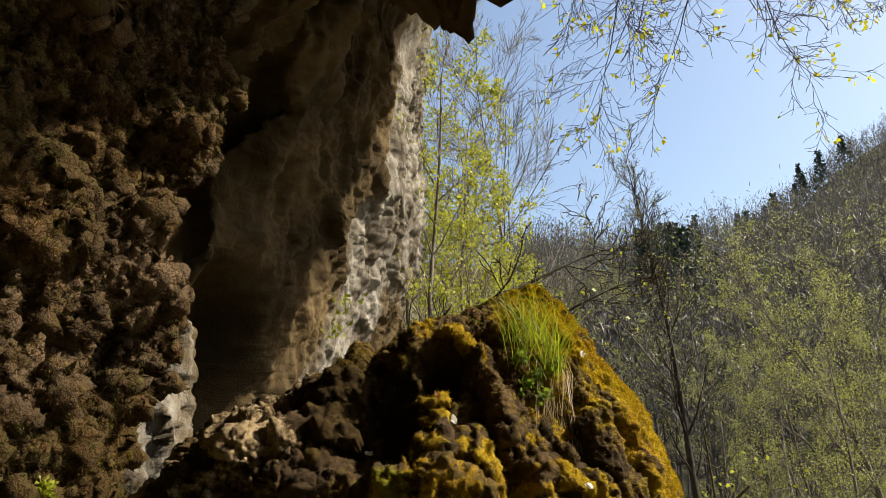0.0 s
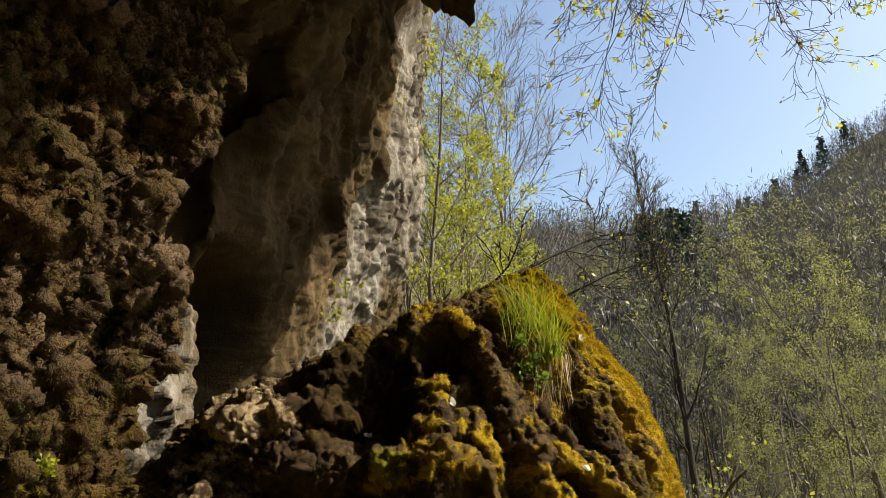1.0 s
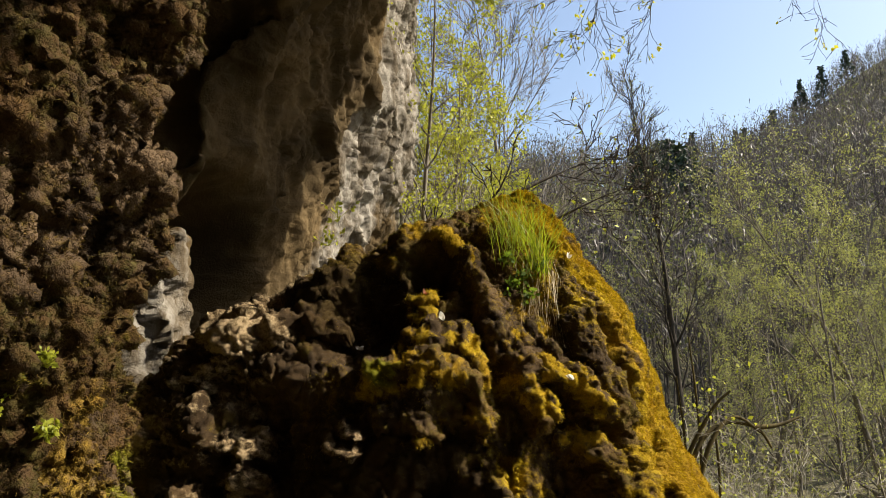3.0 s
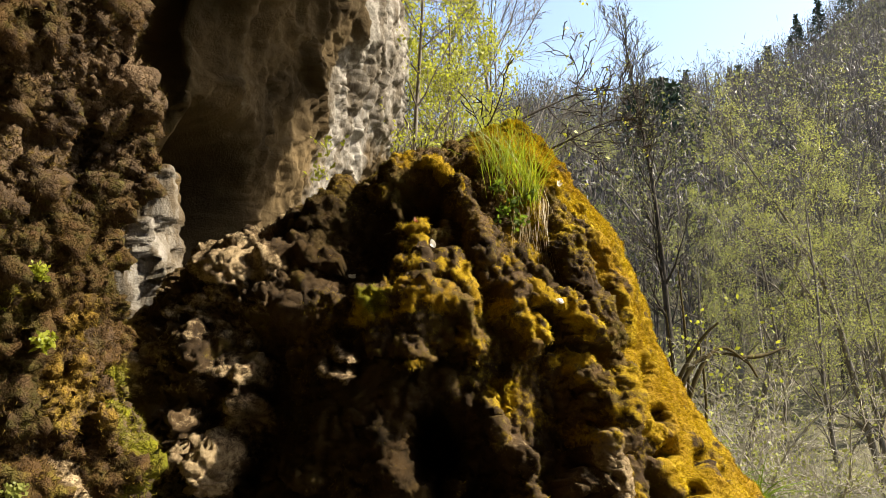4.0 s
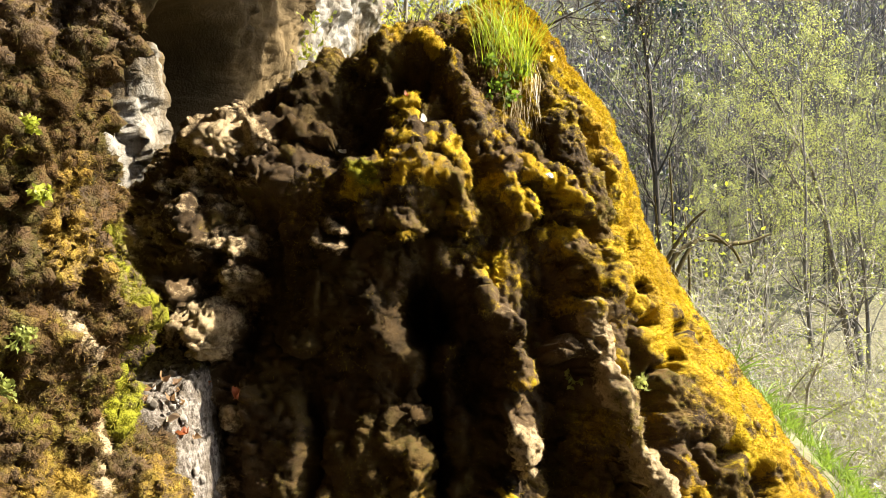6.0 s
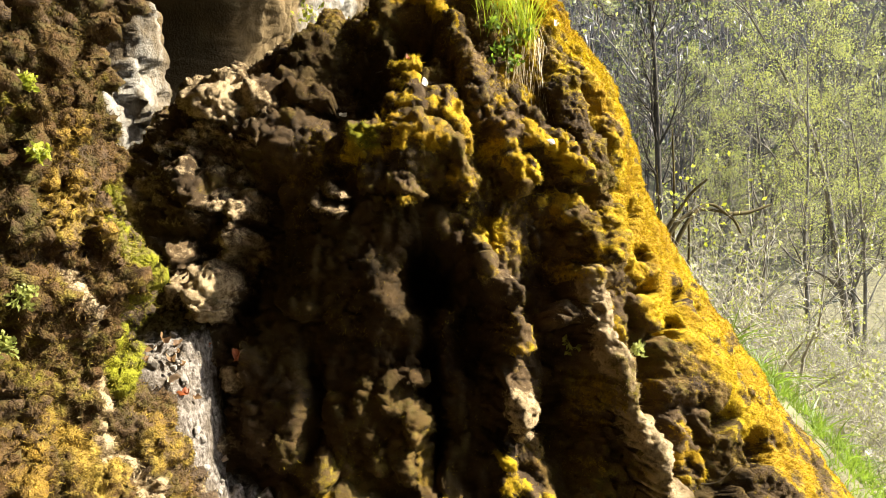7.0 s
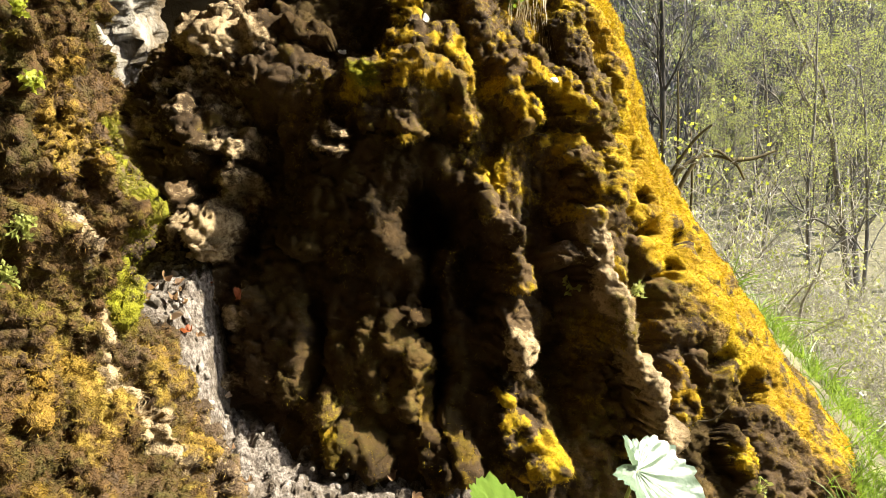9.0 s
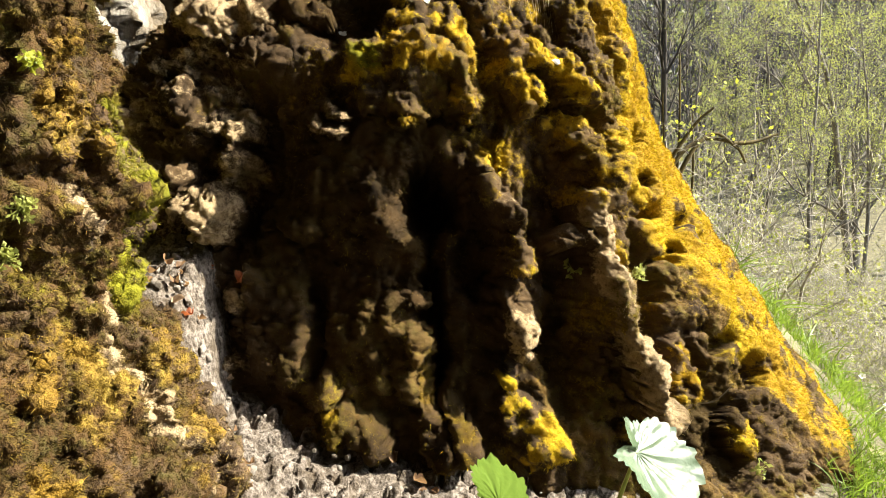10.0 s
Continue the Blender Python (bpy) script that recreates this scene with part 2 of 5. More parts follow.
def leaf_material(name, a, b, thin=0.45):
    g = Nodes(name)
    c = g.mix(g.island(), a, b)
    return g.done(c, 0.5, 0.35, thin, g.mix(0.5, c, tuple(min(1, v * 1.8) for v in b)))


limestone = limestone_material()
ground_mat = ground_material()
bark_dark = bark_material("dark_bark", (0.022, 0.018, 0.014), (0.07, 0.058, 0.045))
bark_grey = bark_material("grey_bark", (0.08, 0.068, 0.052), (0.24, 0.21, 0.17))
bark_pale = bark_material("pale_twig", (0.16, 0.14, 0.11), (0.40, 0.37, 0.31))
bark_wood = bark_material("brown_bark", (0.07, 0.06, 0.05), (0.21, 0.185, 0.15))
bark_far = bark_material("far_wood", (0.036, 0.031, 0.028), (0.085, 0.075, 0.066))
leaf_spring = leaf_material("spring_leaf", (0.17, 0.20, 0.020), (0.33, 0.34, 0.035))
leaf_olive = leaf_material("olive_leaf", (0.13, 0.15, 0.030), (0.28, 0.29, 0.075))
leaf_fir = leaf_material("fir_needles", (0.012, 0.028, 0.016), (0.03, 0.05, 0.025), 0.1)
grass_mat = leaf_material("grass", (0.055, 0.10, 0.009), (0.13, 0.185, 0.018))
tuft_mat = leaf_material("tuft_grass", (0.11, 0.16, 0.010), (0.26, 0.30, 0.02))
dry_mat = leaf_material("dry_grass", (0.35, 0.26, 0.13), (0.55, 0.45, 0.28), 0.25)


# ---- the mossy tufa mound ----
def mound_grid():
    zs = np.array((-0.2, 0.0, 0.35, 0.64, 0.98, 1.26, 1.58, 1.89, 2.0, 2.12, 2.24, 2.35, 2.48, 2.57, 2.62))
    right = np.array((2.25, 2.1, 1.83, 1.54, 1.25, 1.11, 0.91, 0.81, 0.78, 0.72, 0.63, 0.56, 0.50, 0.44, 0.30))
    left = np.array((-1.5, -1.5, -1.5, -1.45, -1.4, -1.4, -1.38, -1.22, -1.08, -0.85, -0.5, -0.33, -0.1, 0.08, 0.28))
    front = np.array((2.8, 2.85, 2.97, 3.06, 3.15, 3.25, 3.36, 3.50, 3.58, 3.67, 3.76, 3.84, 3.97, 4.12, 4.25))
    back = np.array((5.7, 5.6, 5.5, 5.4, 5.3, 5.2, 5.1, 5.0, 4.95, 4.9, 4.85, 4.8, 4.7, 4.55, 4.3))
    run = np.concatenate([[0], np.cumsum(np.hypot(np.diff(zs), np.diff(front)) + np.diff(-right) * 0.3)])
    rows = np.concatenate([np.linspace(0, run[-1] * 0.09, 14, endpoint=False), np.linspace(run[-1] * 0.09, run[-1], 486)])
    z = np.interp(rows, run, zs)
    turn = np.concatenate([np.linspace(-0.12, math.pi * 0.97, 530, endpoint=False), np.linspace(math.pi * 0.97, 2 * math.pi - 0.12, 50, endpoint=False)])
    xr, xl, yf, yb = (np.interp(z, zs, t)[:, None] for t in (right, left, front, back))
    c, s = np.cos(turn)[None], np.sin(turn)[None]
    flat = 2 / (2.05 + 0.95 * step(-c, 0.0, 0.6))
    x = (xr + xl) / 2 + (xr - xl) / 2 * np.sign(c) * np.abs(c) ** flat
    half = np.where(s > 0, 4.28 - yf, yb - 4.28)
    y = 4.28 - half * np.sign(s) * np.abs(s) ** flat
    return np.stack([x, y, np.broadcast_to(z[:, None], x.shape)], -1)


class Relief:
    """Lobes, pits and ribs laid out in metres over the front (x, z) of a face."""

    def __init__(self, x, z):
        self.x, self.z, self.h = x, z, np.zeros(len(x))
        self.gold, self.pale = np.zeros(len(x)), np.zeros(len(x))

    def dome(self, x, z, rx, rz, h):
        q = ((self.x - x) / rx) ** 2 + ((self.z - z) / rz) ** 2
        self.h += h * np.clip(1 - q / 1.5, 0, 1) ** 0.7

    def pit(self, x, z, rx, rz, h):
        q = ((self.x - x) / rx) ** 2 + ((self.z - z) / rz) ** 2
        self.h -= h * np.exp(-q ** 2.2)

    def lobe(self, points, wide, tip, h, gold=0.0, pale=0.0):
        """A hanging cushion along a line, swelling towards its lower end, with a cleft round it."""
        run = sum(math.dist(a, b) for a, b in zip(points, points[1:]))
        crest, past = np.zeros(len(self.x)), 0.0
        for (xa, za), (xb, zb) in zip(points, points[1:]):
            size = math.dist((xa, za), (xb, zb))
            k = np.clip(((self.x - xa) * (xb - xa) + (self.z - za) * (zb - za)) / size ** 2, 0, 1)
            d = np.hypot(self.x - xa - k * (xb - xa), self.z - za - k * (zb - za))
            way = (past + k * size) / run
            crest = np.maximum(crest, (0.55 + 0.45 * way) * np.sqrt(np.clip(1 - (d / (wide + (tip - wide) * way)) ** 2, 0, 1)))
            past += size
        self.h = np.where(crest > 0, np.maximum(self.h, np.minimum(self.h, 0) * 0.4 + h * crest ** 0.8), self.h)
        mask = step(crest, 0.0, 0.45)
        self.gold, self.pale = np.maximum(self.gold, gold * mask), np.maximum(self.pale, pale * mask)


def spot(x, z, cx, cz, rx, rz):
    return np.exp(-(((x - cx) / rx) ** 2 + ((z - cz) / rz) ** 2) ** 1.5)


# the inner edge of the golden flank, x at each height z
FLANK_Z = (0.2, 0.42, 0.54, 0.67, 0.85, 1.01, 1.15, 1.30, 1.52, 1.77, 2.0, 2.2, 2.4)
FLANK_X = (1.70, 1.39, 1.23, 1.08, 0.93, 0.83, 0.76, 0.66, 0.64, 0.62, 0.56, 0.44, 0.1)


def build_mound():
    grid = mound_grid()
    rows, cols = grid.shape[:2]
    norm = normals_of(np.concatenate([grid[:, -2:], grid, grid[:, :2]], 1))[:, 2:-2]
    p, n = grid.reshape(-1, 3), norm.reshape(-1, 3)
    n *= np.where((n * (p - np.array((0.1, 4.3, 0.8)))).sum(1) < 0, -1, 1)[:, None]
    q = p * (6, 6, 6)
    x = p[:, 0] + 0.030 * vnoise(q, 3) + 0.016 * vnoise(q * 3, 4) + 0.006 * vnoise(q * 8, 7)
    z = p[:, 2] + 0.030 * vnoise(q, 5) + 0.016 * vnoise(q * 3, 6) + 0.006 * vnoise(q * 8, 8)
    r = Relief(x, z)
    # crown and upper front
    r.lobe(((0.15, 2.44), (-0.05, 2.36), (-0.24, 2.25)), 0.10, 0.07, 0.09, pale=0.25)
    r.lobe(((-0.204, 2.293), (-0.115, 2.326), (-0.025, 2.287), (0.024, 2.196)), 0.05, 0.039, 0.12, gold=0.9)
    r.lobe(((0.025, 2.221), (0.071, 2.055), (0.096, 1.887)), 0.057, 0.044, 0.11)
    r.lobe(((0.111, 2.055), (0.155, 1.926), (0.174, 1.806)), 0.046, 0.036, 0.08)
    r.pit(-0.112, 2.140, 0.08, 0.1, 0.15)
    r.pit(-0.365, 1.950, 0.147, 0.178, 0.13)
    r.lobe(((-0.189, 2.036), (-0.127, 2.021)), 0.031, 0.027, 0.08, gold=0.9)
    r.lobe(((-0.180, 1.976), (-0.131, 1.949), (-0.133, 1.908)), 0.032, 0.024, 0.08, gold=0.9)
    r.lobe(((-0.322, 2.184), (-0.277, 2.175)), 0.029, 0.026, 0.06, gold=0.8)
    r.lobe(((-0.538, 1.935), (-0.454, 1.924)), 0.05, 0.041, 0.06)
    r.lobe(((-0.545, 2.073), (-0.463, 2.194)), 0.061, 0.05, 0.07)
    # the nose
    r.dome(-0.121, 1.688, 0.20, 0.125, 0.15)
    r.lobe(((-0.166, 1.837), (-0.086, 1.854), (-0.006, 1.868), (0.040, 1.805), (0.035, 1.743)), 0.062, 0.046, 0.17, gold=0.9)
    r.lobe(((-0.286, 1.701), (-0.216, 1.759), (-0.107, 1.765), (-0.006, 1.717), (0.046, 1.632), (0.033, 1.583)), 0.078, 0.046, 0.21, gold=0.85)
    r.lobe(((0.030, 1.592), (0.034, 1.511)), 0.025, 0.011, 0.17, gold=1)
    r.lobe(((-0.242, 1.606), (-0.160, 1.610), (-0.104, 1.546)), 0.044, 0.036, 0.15)
    r.lobe(((-0.183, 1.526), (-0.127, 1.523)), 0.025, 0.022, 0.15, gold=0.9)
    r.lobe(((-0.385, 1.578), (-0.341, 1.564)), 0.028, 0.020, 0.11, pale=0.5)
    r.lobe(((-0.419, 1.517), (-0.346, 1.511)), 0.024, 0.020, 0.11, pale=0.5)
    # the boulder below the nose
    r.dome(-0.280, 1.381, 0.213, 0.244, 0.1)
    r.lobe(((-0.400, 1.452), (-0.405, 1.347)), 0.083, 0.091, 0.11)
    r.lobe(((-0.272, 1.438), (-0.251, 1.318)), 0.09, 0.098, 0.12)
    r.lobe(((-0.158, 1.387), (-0.135, 1.302)), 0.043, 0.053, 0.12)
    r.lobe(((-0.339, 1.254), (-0.180, 1.239)), 0.061, 0.053, 0.11)
    r.lobe(((-0.485, 1.247), (-0.464, 1.188)), 0.069, 0.072, 0.1)
    r.pit(-0.037, 1.293, 0.097, 0.103, 0.42)
    r.pit(-0.037, 0.916, 0.047, 0.272, 0.2)
    r.pit(0.109, 1.123, 0.074, 0.148, 0.1)
    # curtains in the middle
    r.lobe(((0.094, 1.926), (0.132, 1.804)), 0.037, 0.028, 0.08)
    r.lobe(((0.188, 1.892), (0.211, 1.727), (0.251, 1.591)), 0.049, 0.033, 0.1, gold=0.7)
    r.lobe(((0.263, 1.681), (0.297, 1.605)), 0.026, 0.022, 0.11, gold=0.9)
    r.lobe(((0.214, 1.522), (0.179, 1.404)), 0.016, 0.011, 0.06)
    r.lobe(((0.296, 1.759), (0.403, 1.734), (0.450, 1.617)), 0.061, 0.041, 0.13, gold=0.8)
    r.lobe(((0.380, 1.527), (0.469, 1.462), (0.527, 1.345)), 0.051, 0.04, 0.11, gold=0.7)
    r.pit(0.371, 1.151, 0.106, 0.367, 0.09)
    r.pit(0.405, 0.766, 0.076, 0.189, 0.1)
    r.lobe(((0.136, 1.359), (0.150, 1.324)), 0.036, 0.04, 0.11, gold=0.3, pale=0.3)
    r.lobe(((0.155, 1.284), (0.231, 1.248)), 0.053, 0.05, 0.13, gold=0.5, pale=0.35)
    r.lobe(((0.237, 1.177), (0.240, 1.077)), 0.031, 0.03, 0.11, gold=0.5)
    r.lobe(((0.224, 1.028), (0.212, 0.954)), 0.023, 0.023, 0.09)
    r.lobe(((0.223, 0.929), (0.242, 0.849)), 0.045, 0.062, 0.14, gold=0.35, pale=0.6)
    r.lobe(((0.188, 0.753), (0.208, 0.733)), 0.028, 0.028, 0.1, gold=0.9)
    # the long dry ridge
    r.lobe(((0.433, 1.986), (0.493, 1.820), (0.531, 1.676), (0.545, 1.475), (0.556, 1.266)), 0.049, 0.051, 0.12)
    r.lobe(((0.495, 1.271), (0.517, 1.150), (0.540, 0.992), (0.572, 0.849), (0.650, 0.708), (0.694, 0.601)), 0.049, 0.056, 0.17, gold=0.15, pale=0.75)
    r.lobe(((0.396, 1.148), (0.495, 1.117)), 0.022, 0.023, 0.12, pale=0.4)
    r.pit(0.706, 0.875, 0.057, 0.246, 0.14)
    r.lobe(((0.580, 1.991), (0.628, 1.789), (0.627, 1.590)), 0.053, 0.04, 0.08, gold=0.8)
    r.lobe(((0.774, 0.762), (0.804, 0.617)), 0.04, 0.048, 0.1, gold=0.85)
    r.lobe(((0.887, 0.755), (0.901, 0.688)), 0.033, 0.029, 0.09, gold=0.2)
    r.pit(0.975, 0.501, 0.17, 0.17, 0.09)
    r.lobe(((1.077, 0.507), (1.088, 0.431)), 0.039, 0.047, 0.05, gold=0.85)
    # the foot
    r.dome(-0.183, 0.802, 0.152, 0.196, 0.05)
    r.lobe(((-0.070, 0.988), (-0.068, 0.963)), 0.028, 0.028, 0.1, pale=0.4)
    r.lobe(((-0.105, 0.872), (-0.090, 0.790)), 0.028, 0.03, 0.1, gold=0.3)
    r.lobe(((-0.176, 0.935), (-0.149, 0.869)), 0.049, 0.053, 0.08)
    r.lobe(((-0.264, 0.894), (-0.236, 0.778)), 0.035, 0.032, 0.07)
    r.lobe(((-0.226, 0.800), (-0.211, 0.685)), 0.032, 0.032, 0.08)
    r.lobe(((-0.156, 0.808), (-0.129, 0.693)), 0.049, 0.053, 0.09)
    r.lobe(((-0.072, 0.739), (-0.037, 0.637)), 0.035, 0.038, 0.11, gold=0.45)
    r.lobe(((0.036, 0.659), (0.073, 0.558)), 0.034, 0.042, 0.13, gold=0.8)
    r.lobe(((-0.047, 0.589), (-0.003, 0.541)), 0.052, 0.052, 0.12, gold=0.4)
    r.lobe(((-0.287, 0.580), (-0.219, 0.563)), 0.046, 0.049, 0.11, gold=0.35)
    r.lobe(((-0.431, 0.679), (-0.360, 0.658)), 0.05, 0.046, 0.1, gold=0.35)
    r.lobe(((-0.343, 0.596), (-0.324, 0.557)), 0.031, 0.032, 0.09, gold=0.6)
    r.lobe(((0.234, 0.627), (0.299, 0.535)), 0.066, 0.074, 0.09, gold=0.9)
    r.lobe(((-0.574, 1.037), (-0.530, 0.799)), 0.111, 0.129, 0.07)
    r.pit(-0.427, 0.837, 0.041, 0.149, 0.09)
    # the grey shoulder towards the cliff
    r.lobe(((-0.890, 1.627), (-0.860, 1.516)), 0.103, 0.09, 0.1)
    r.lobe(((-0.754, 1.465), (-0.728, 1.401)), 0.05, 0.046, 0.11)
    r.lobe(((-0.966, 1.349), (-0.908, 1.297)), 0.069, 0.068, 0.1)
    r.dome(-0.806, 1.208, 0.097, 0.079, 0.17)
    r.pit(-0.651, 1.460, 0.072, 0.299, 0.1)
    r.lobe(((-0.968, 1.860), (-0.808, 1.877)), 0.079, 0.076, 0.09)
    r.lobe(((-0.964, 1.763), (-0.856, 1.799)), 0.056, 0.055, 0.09)
    # the golden flank
    holes = ((0.66, 1.94, 0.036, 0.056), (0.72, 1.64, 0.034, 0.049), (0.78, 1.47, 0.048, 0.041), (0.79, 1.32, 0.037, 0.032), (0.79, 1.21, 0.058, 0.025), (0.99, 1.14, 0.049, 0.034),
             (0.88, 1.08, 0.041, 0.023), (1.06, 1.06, 0.035, 0.030), (1.21, 0.76, 0.025, 0.022), (1.01, 0.74, 0.067, 0.036), (1.18, 0.62, 0.042, 0.033), (0.58, 1.74, 0.022, 0.05))
    for hx, hz, rx, rz in holes:
        r.pit(hx, hz, rx * 1.2, rz * 1.2, 0.14)
    r.dome(0.79, 1.31, 0.073, 0.073, 0.05)
    r.dome(0.90, 0.93, 0.16, 0.124, 0.06)
    r.pit(0.80, 1.04, 0.05, 0.025, 0.07)
    r.dome(-0.66, 1.74, 0.10, 0.08, 0.06)
    r.dome(-0.79, 1.91, 0.155, 0.077, 0.08)
    r.dome(-1.02, 1.50, 0.16, 0.32, 0.08)
    ahead = step(-n[:, 1], -0.35, 0.15)
    rocky = step(-x, 0.45, 0.75)
    soft = 1 - 0.6 * rocky
    flank = step(x, 0.55, 0.75) * step(x - np.interp(z, FLANK_Z, FLANK_X), -0.12, 0.05)
    big = 1.15 * r.h * ahead + 0.045 * fbm(p * 2.3, 3, 11) - 0.03

    def fresh(at):
        g = at.reshape(rows, cols, 3)
        nn = normals_of(np.concatenate([g[:, -2:], g, g[:, :2]], 1))[:, 2:-2].reshape(-1, 3)
        return nn * np.where((nn * n).sum(1) < 0, -1, 1)[:, None]

    out = p + n * (1, 1, 0.8) * big[:, None]
    out[:, 2] -= 0.40 * np.clip(big, -0.02, 0.25) * np.clip(1.2 - np.abs(n[:, 2]), 0, 1) * ahead
    # cushions on the lobes, broken blocks on the shoulder
    way = 0.6 * fresh(out) + 0.4 * n
    warp = shaken(out, 11, 0.016, 43)
    bulge = billow(shaken(out, 9, 0.03, 47) * (6, 6, 5), 24)
    curtain = puffs(warp * (9, 9, 4.5), 3, 21)
    crag = fbm(p * (7, 7, 11), 5, 33, 0.6)
    d = soft * (1 - 0.75 * flank) * (0.032 + 0.016 * vnoise(p * 6, 19)) * (curtain - 0.4) + flank * 0.06 * (bulge - 0.6) + 0.020 * fbm(p * (9, 9, 5), 4, 46, 0.6) * (1 - 0.5 * flank)
    d += rocky * (0.034 * crag + 0.028 * blocks(warp * (9, 9, 11), 41) + 0.016 * blocks(warp * (24, 24, 30), 42))
    out = out + way * d[:, None]
    # heads and grains
    way = 0.7 * fresh(out) + 0.3 * n
    cushion = puffs(shaken(out, 22, 0.012, 9) * (21, 21, 15), 4, 22, 0.55)
    out = out + way * (soft * (0.030 - 0.017 * flank + 0.014 * (1 - flank) * vnoise(p * 9, 18)) * (cushion - 0.4) + 0.005 * fbm(out * 34, 3, 12, 0.65))[:, None]
    way = fresh(out)
    small = billow(out * (72, 72, 62), 23)
    out = out + way * (0.008 * (1 - 0.5 * flank) * (small - 0.6) + 0.004 * fbm(out * 110, 2, 15))[:, None]
    top = step(p[:, 2], 2.5, 2.62)
    out[:, 2] += 0.03 * top * fbm(p * 5, 3, 14)

    # what grows where
    edge = np.interp(z, FLANK_Z, FLANK_X) + 0.06 * fbm(p * 5, 3, 51)
    patchy = np.clip(0.76 + 0.75 * fbm(p * 11, 3, 53) + 0.55 * fbm(out * 30, 2, 54) + 0.4 * (cushion - 0.45), 0.12, 1)
    gold = step(x - edge, -0.05, 0.05) * (0.2 + 0.8 * step(bulge + 0.35 * vnoise(p * 12, 52) + 0.9 * (z - 0.85), 0.05, 0.5))
    gold = gold * np.clip(0.95 + 0.7 * fbm(out * 14, 3, 55) + 0.3 * (cushion - 0.45), 0.25, 1)
    gold = np.maximum(gold, patchy * np.maximum(r.gold, spot(x, z, 0.34, 2.50, 0.24, 0.16)))
    gold = np.maximum(gold, 0.8 * patchy * np.maximum(spot(x, z, 0.60, 1.2, 0.05, 0.3), spot(x, z, 0.33, 1.95, 0.05, 0.10)))
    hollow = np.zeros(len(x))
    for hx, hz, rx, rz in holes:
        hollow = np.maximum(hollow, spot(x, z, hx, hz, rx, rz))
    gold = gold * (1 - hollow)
    warm = step(x, -0.12, 0.2) * step(z, 0.95, 1.4)
    gold = np.maximum(gold, np.clip(warm * (0.27 + 0.55 * fbm(p * 7, 3, 62)), 0, 0.7))
    gold = np.maximum(gold, np.clip(0.05 + 0.6 * fbm(p * 6, 3, 63), 0, 0.4) * (1 - rocky))
    gold = np.maximum(gold, np.clip(0.10 + 0.6 * fbm(p * 9, 3, 64), 0, 0.42) * spot(x, z, -0.12, 0.62, 0.32, 0.26))
    moss = np.clip(np.maximum(gold, 0.42 + 0.5 * fbm(p * 5, 3, 61) + 0.7 * (cushion - 0.4)) - 0.4 * rocky * (1 - gold), 0, 1)
    for cx, cz, rx, rz in ((-0.20, 0.80, 0.14, 0.20), (-0.40, 0.66, 0.09, 0.06), (-0.72, 1.68, 0.07, 0.06), (-0.75, 1.58, 0.1, 0.08)):
        moss = np.maximum(moss, spot(x, z, cx, cz, rx, rz))
    green = np.maximum(0.8 * spot(x, z, -0.26, 1.75, 0.09, 0.06), np.maximum(spot(x, z, -0.72, 1.66, 0.07, 0.06), 0.6 * spot(x, z, -0.20, 0.80, 0.14, 0.2)))
    green = np.maximum(green, 0.5 * spot(x, z, 0.36, 1.63, 0.07, 0.07))
    pale = np.maximum(rocky * (0.36 + 0.35 * crag), r.pale)
    for cx, cz, rx, rz, s in ((0.08, 1.75, 0.05, 0.3, 0.3), (-0.81, 1.21, 0.11, 0.09, 1.0), (-0.72, 1.38, 0.06, 0.06, 0.6), (-0.80, 1.88, 0.20, 0.11, 0.7), (-0.76, 1.66, 0.12, 0.09, 0.55)):
        pale = np.maximum(pale, s * spot(x, z, cx, cz, rx, rz))
    moss = moss * (1 - (0.15 + 0.65 * rocky) * step(pale, 0.3, 0.6))
    # Dark patches: damp boulder, plus shade painted into hollows and slits.
    wet_shade = np.maximum(spot(x, z, -0.28, 1.20, 0.34, 0.34), np.maximum(0.6 * spot(x, z, -0.52, 0.72, 0.20, 0.30), spot(x, z, -0.38, 2.0, 0.24, 0.22)))
    wet_shade = np.maximum(wet_shade, 0.9 * step(0.06 - x, 0, 0.15) * step(x, -0.72, -0.55) * step(z, 0.80, 1.0) * step(1.58 - z, 0, 0.1))
    wet_shade = np.maximum(wet_shade, np.maximum(spot(x, z, 0.08, 0.95, 0.12, 0.45), 0.6 * spot(x, z, 0.38, 0.85, 0.08, 0.30))) * (1 - 0.9 * step(pale, 0.35, 0.6))
    # The recessed lower flank, the holes and the foot also get painted shade.
    wet_shade = np.maximum(wet_shade, (0.8 + 0.4 * fbm(p * 7, 3, 66)) * spot(x, z, 0.98, 0.52, 0.32, 0.26) * (1 - gold))
    wet_shade = np.maximum(np.maximum(wet_shade, hollow), (0.52 + 0.5 * fbm(p * 9, 3, 65)) * spot(x, z, -0.18, 0.66, 0.36, 0.36))
    tags = {"moss": moss, "gold": gold, "green": green, "pale": pale, "wet_shade": wet_shade}
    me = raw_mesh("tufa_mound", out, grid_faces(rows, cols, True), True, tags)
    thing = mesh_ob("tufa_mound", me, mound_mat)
    tagged(thing, "mossy tufa mound with hanging curtains of golden moss", "rock mound")
    nn = fresh(out)
    w = (0.16 + moss * (0.5 + 1.3 * gold)) * (p[:, 1] < 4.5) * step(cushion + small, 0.1, 0.8) * (1 - 0.7 * rocky)
    hair = mesh_ob("moss", fuzz(out, nn, w, 450000, 0.011, 0.0022, 5, tags, 0.7, 0.6), mound_hair, thing, "short golden and olive moss hairs")
    tagged(hair, kind="stuff")
    return out, nn, tags


